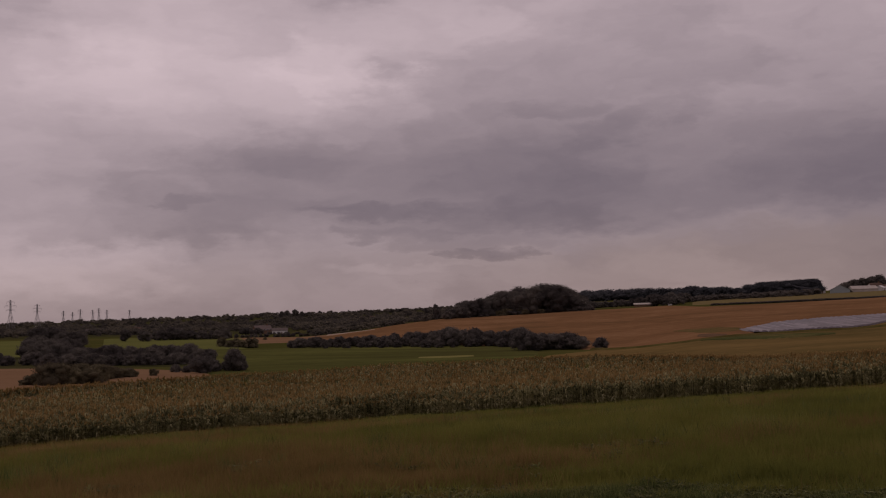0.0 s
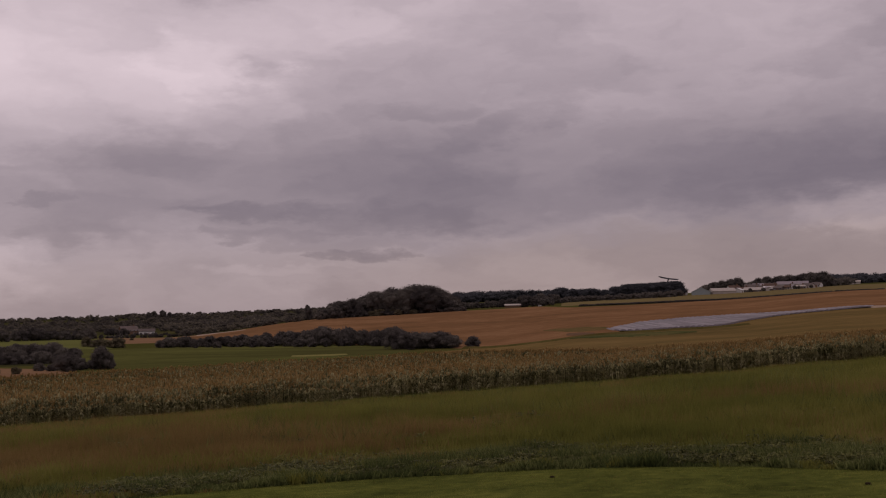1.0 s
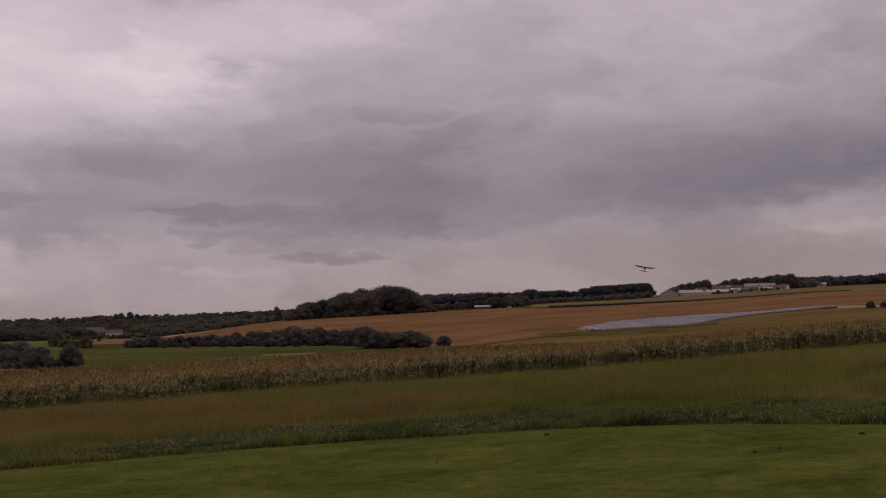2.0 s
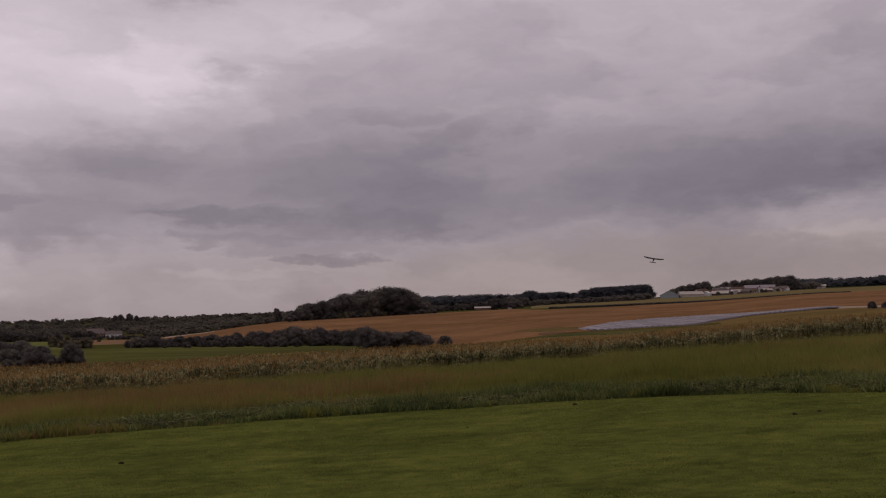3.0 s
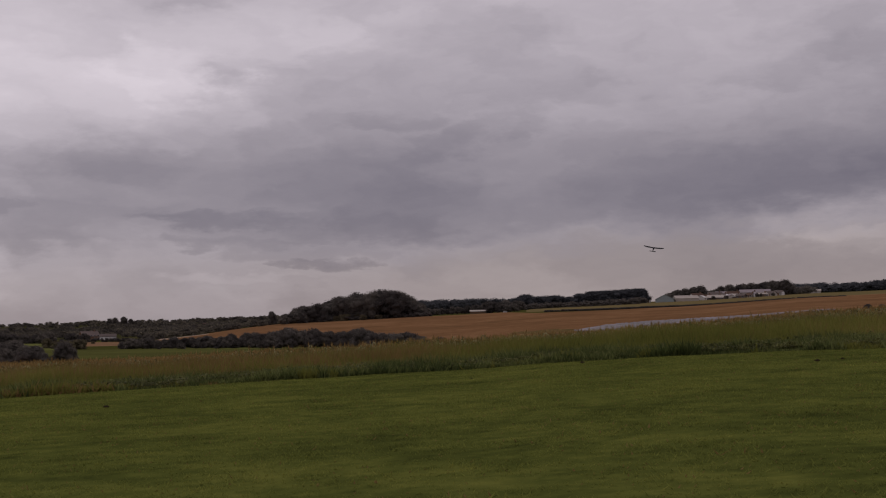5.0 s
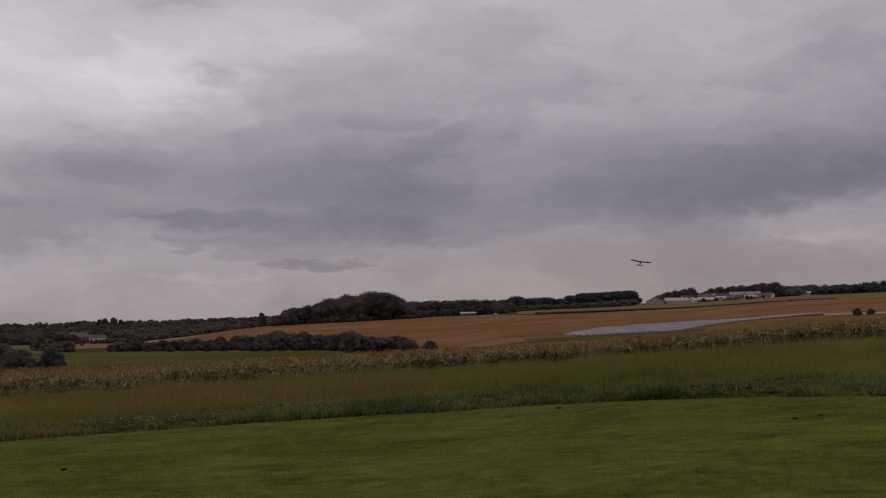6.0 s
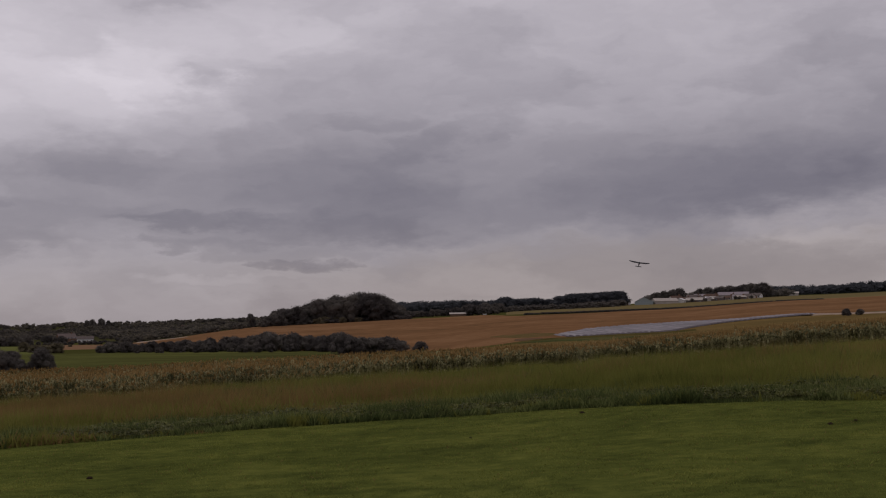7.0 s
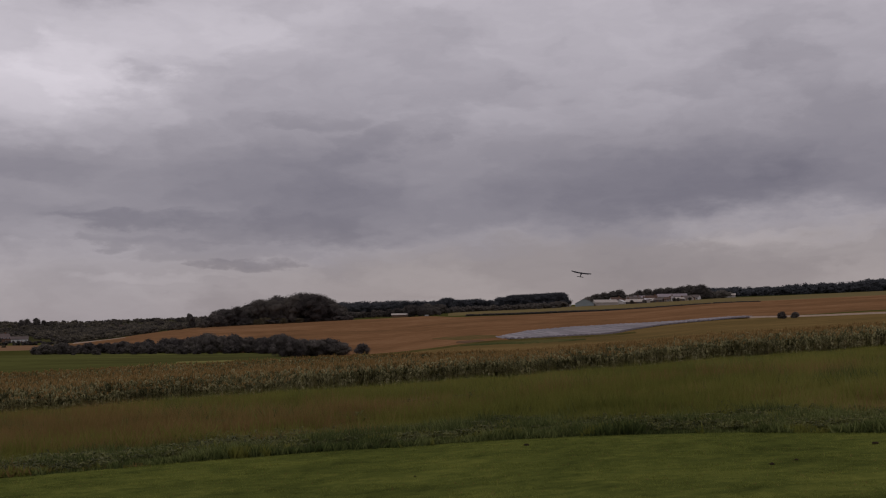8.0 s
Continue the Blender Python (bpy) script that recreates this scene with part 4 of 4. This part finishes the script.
building("house", 12.9, 1120, 12, 8, 4.5, 2.6, M_white, M_brownroof, "white house with a brown tiled roof", "house", 3, 1, True, turn=30)
building("house", 13.8, 1130, 14, 8, 4.6, 2.6, M_brick, M_greyroof, "brick house with a slate roof", "house", 3, 1, True)
building("house", 14.7, 1128, 12, 8, 4.4, 2.6, M_white, M_brownroof, "white house with a brown tiled roof", "house", 3, 1, True)
building("long_shed", 15.75, 1160, 30, 14, 4.6, 3.0, M_cream, M_lilac, "long pale industrial shed with a lilac-grey roof", "shed", 6)
building("long_shed", 14.45, 1185, 26, 14, 4.4, 2.8, M_cream, M_lilac, "long pale industrial shed with a grey roof", "shed", 5, turn=-10)
building("house", 15.75, 1105, 10, 7, 3.4, 2.4, M_white, M_brownroof, "white cottage with a brown roof", "house", 3, 1, True, end_on=True)
building("house", 14.2, 1100, 9, 7, 3.2, 2.4, M_cream, M_greyroof, "cream cottage with a slate roof", "house", 3, 1, True, turn=40)
building("house", 16.9, 1130, 9, 7, 3.0, 2.2, M_white, M_greyroof, "white bungalow with a slate roof", "house", 3, 1, False, turn=-25)
building("shed", 16.6, 1118, 12, 8, 3.0, 1.8, M_brick, M_greyroof, "low brick shed with a grey roof", "shed", 2)
building("shed", 18.3, 1440, 30, 12, 3.2, 1.8, M_cream, M_cream, "far pale shed on the airfield edge", "shed", 0)
building("shed", 10.35, 1085, 10, 8, 3.6, 2.2, M_white, M_brownroof, "small white building behind the hangar", "shed", 2)
building("house", -22.4, 1250, 18, 8, 3.0, 1.8, M_cream, M_greyroof, "far pale building among woods", "house", 3)
building("house", -26.4, 1290, 14, 8, 3.4, 2.4, M_white, M_greyroof, "far white house among woods", "house", 3)
building("house", -24.3, 1330, 12, 8, 3.4, 2.4, M_cream, M_brownroof, "far cream house among woods", "house", 3)
building("house", -12.2, 1380, 12, 8, 3.4, 2.4, M_cream, M_brownroof, "far pale house among woods", "house", 2)


for k in range(12):
    b_, r_ = 12.6 + 0.36 * k + rng.uniform(-0.12, 0.12), rng.uniform(1076, 1100)
    building("cottage", b_, r_, rng.uniform(7, 10), rng.uniform(6, 7.5), rng.uniform(2.4, 2.9), rng.uniform(1.4, 2.2), (M_white, M_greyroof, M_cream)[k % 3], (M_brownroof, M_lilac, M_cream, M_greyroof)[k % 4],
             ("white", "grey", "cream")[k % 3] + " cottage with a " + ("brown tiled", "lilac-grey sheet", "cream sheet", "grey slate")[k % 4] + " roof", "house", 3, 1, k % 2 == 0, turn=rng.uniform(-50, 50))


def crop_tunnel():
    """One low plastic tunnel, 1 m long along +y, to be stretched to its row."""
    root = tagged(new("crop_tunnel"), "low crop tunnel of hazy lilac-white plastic film", "crop tunnel", "row of crop tunnels")
    n, w, h = 10, 0.93, 0.55
    arc = [(-math.cos(math.pi * k / n) * w, math.sin(math.pi * k / n) ** 0.7 * h) for k in range(n + 1)]
    bm = bmesh.new()
    rows = [[bm.verts.new((x, y, z)) for x, z in arc] for y in (0.0, 0.33, 0.66, 1.0)]
    for a, b in zip(rows, rows[1:]):
        for k in range(n):
            bm.faces.new((a[k], a[k + 1], b[k + 1], b[k])).smooth = True
    cover = part("cover", bm_mesh("cover", bm, M_film), root)
    bm = bmesh.new()
    outer = [bm.verts.new((x, -0.002, z)) for x, z in arc]
    bm.faces.new(outer)
    part("end_sheet", bm_mesh("end_sheet", bm, M_hoop), root)
    return root


TUNNEL = crop_tunnel()
first = True
xq = 48.5
while math.atan2(xq, 430) < radians(20.4):
    u = math.degrees(math.atan2(xq, 430))
    near = np.interp(u, (6.5, 7.5, 9, 10.5, 11.8, 13.4, 14.9, 17.2, 20, 21), (392, 380, 386, 390, 403, 430, 450, 456, 472, 474)) * (1 + 0.004 * math.sin(xq * 0.21))
    far = np.interp(u, (6.5, 7.5, 9, 10.5, 11.8, 13.4, 14.9, 17.2, 20, 21), (415, 440, 474, 484, 494, 500, 506, 482, 486, 484))
    length = (far - near) * rng.uniform(0.97, 1.03)
    x, y = xq, math.sqrt(near * near - xq * xq)
    steps = max(1, int(length // 24))
    for k in range(steps):
        ya, yb = y + length * k / steps, y + length * (k + 1) / steps
        za, zb = float(height(np.array([x]), np.array([ya]))[0]), float(height(np.array([x]), np.array([yb]))[0])
        m = Matrix.Translation((x, ya, za + 0.42)) @ Matrix.Rotation(math.atan2(zb - za, yb - ya), 4, "X")
        ob = TUNNEL if first else copy_thing(TUNNEL, m)
        first = False
        ob.matrix_basis = m @ Matrix.Diagonal((1, math.hypot(yb - ya, zb - za) - 0.15, 1, 1))
    xq += 1.98
bpy.context.view_layer.update()


def pylon(bearing, r, h):
    """A lattice power pylon: four legs, bracing, three cross-arms."""
    x, y, z = at(bearing, r)
    root = tagged(new("pylon"), "grey lattice steel power pylon with three arms", "pylon", "line of power pylons")
    root.matrix_basis = Matrix.Translation((x, y, z - 0.5)) @ Matrix.Rotation(radians(-bearing + 25), 4, "Z")

    def half(t):
        return h * (0.085 * (1 - t / 0.62) + 0.022 if t < 0.62 else 0.022 * (1.25 - 0.6 * t))
    t_ = 0.14 + r / 13000
    for sx in (-1, 1):
        for sy in (-1, 1):
            bm = bmesh.new()
            for a, b in ((0, 0.62), (0.62, 0.98)):
                limb(bm, (sx * half(a), sy * half(a), a * h), (sx * half(b), sy * half(b), b * h), t_, t_ * 0.8, 4)
            part("leg", bm_mesh("leg", bm, M_steel), root)
    bm = bmesh.new()
    lv = (0.0, 0.16, 0.3, 0.42, 0.52, 0.62, 0.72, 0.82, 0.9, 0.98)
    for k, (a, b) in enumerate(zip(lv, lv[1:])):
        for s in (-1, 1):
            f = 1 if k % 2 else -1
            limb(bm, (f * half(a), s * half(a), a * h), (-f * half(b), s * half(b), b * h), t_ * 0.5, t_ * 0.5, 3)
            limb(bm, (s * half(a), f * half(a), a * h), (s * half(b), -f * half(b), b * h), t_ * 0.5, t_ * 0.5, 3)
    part("bracing", bm_mesh("bracing", bm, M_steel), root)
    for lvl, span in ((0.66, 0.15), (0.79, 0.19), (0.91, 0.13)):
        bm = bmesh.new()
        for s in (-1, 1):
            limb(bm, (0, 0, lvl * h), (s * span * h, 0, lvl * h + 0.2), t_ * 0.8, t_ * 0.4, 4)
            limb(bm, (0, 0, lvl * h + 0.045 * h), (s * span * h, 0, lvl * h + 0.2), t_ * 0.6, t_ * 0.4, 4)
            limb(bm, (s * span * h * 0.97, 0, lvl * h), (s * span * h * 0.97, 0, lvl * h - 0.06 * h), t_ * 0.4, t_ * 0.4, 4)
        part("cross_arm", bm_mesh("cross_arm", bm, M_steel), root)
    return root


for b, r, h in ((-30.17, 1750, 48), (-28.96, 2100, 43), (-27.76, 3000, 34), (-27.34, 3800, 36), (-26.97, 3000, 37), (-26.38, 3200, 36), (-26.09, 3000, 38), (-25.71, 3400, 36), (-24.63, 3900, 38)):
    pylon(b, r, h)


def molehill(bearing, r, w):
    x, y, z = at(bearing, r)
    bm = bmesh.new()
    bmesh.ops.create_icosphere(bm, subdivisions=2, radius=1.0)
    for v in bm.verts:
        k = 1 + 0.4 * noise.noise(v.co * 2.1 + Vector((bearing, r, 0)))
        v.co = Vector((v.co.x * k * w, v.co.y * k * w * 0.8, max(v.co.z, -0.2) * k * w * 0.55))
    ob = tagged(new("molehill", bm_mesh("molehill", bm, M_earth)), "small crumbly heap of dark soil on the lawn", "molehill", "molehills on the lawn")
    ob.location = (x, y, z + 0.04)


for b, r, w in ((6.85, 25.9, 0.07), (18.5, 21.3, 0.055), (19.7, 21.9, 0.04), (23.5, 24.2, 0.08), (1.0, 22.0, 0.03), (-17.7, 19.8, 0.055)):
    molehill(b, r, w)


def model_aircraft():
    """A small radio-controlled glider in the air."""
    root = tagged(new("model_aircraft"), "dark radio-controlled model aeroplane flying over the maize", "model aircraft")
    root.matrix_basis = Matrix.Translation((15.95, 83.9, 6.78)) @ Matrix.Rotation(radians(-18), 4, "Z") @ Matrix.Rotation(radians(22), 4, "X") @ Matrix.Rotation(radians(11), 4, "Y")
    bm = bmesh.new()
    ring = ((-0.62, 0.012), (-0.3, 0.03), (0.05, 0.055), (0.28, 0.06), (0.42, 0.03), (0.46, 0.008))
    for (a, p), (b, q) in zip(ring, ring[1:]):
        limb(bm, (0, a, 0), (0, b, 0), p, q, 10)
    part("fuselage", bm_mesh("fuselage", bm, M_airframe), root)

    def plate(name, pts, t, mat):
        bm = bmesh.new()
        lo = [bm.verts.new((x, y, z - t)) for x, y, z in pts]
        hi = [bm.verts.new((x, y, z + t)) for x, y, z in pts]
        bm.faces.new(lo), bm.faces.new(hi)
        for k in range(len(pts)):
            j = (k + 1) % len(pts)
            bm.faces.new((lo[k], lo[j], hi[j], hi[k]))
        return part(name, bm_mesh(name, bm, mat), root)
    for s in (-1, 1):
        plate("wing", [(0, 0.02, 0.06), (s * 0.5, 0.02, 0.08), (s * 0.77, 0.06, 0.13), (s * 0.77, 0.17, 0.13), (s * 0.5, 0.21, 0.08), (0, 0.23, 0.06)], 0.014, M_airframe)
    plate("tailplane", [(-0.25, -0.64, 0.02), (0.25, -0.64, 0.02), (0.22, -0.52, 0.02), (-0.22, -0.52, 0.02)], 0.008, M_airframe)
    fin = bmesh.new()
    box(fin, -0.008, 0.008, -0.66, -0.52, 0.0, 0.20)
    part("fin", bm_mesh("fin", fin, M_airframe), root)
    nose = bmesh.new()
    limb(nose, (0, 0.45, 0), (0, 0.50, 0), 0.028, 0.008, 8)
    part("spinner", bm_mesh("spinner", nose, M_pale), root)


model_aircraft()
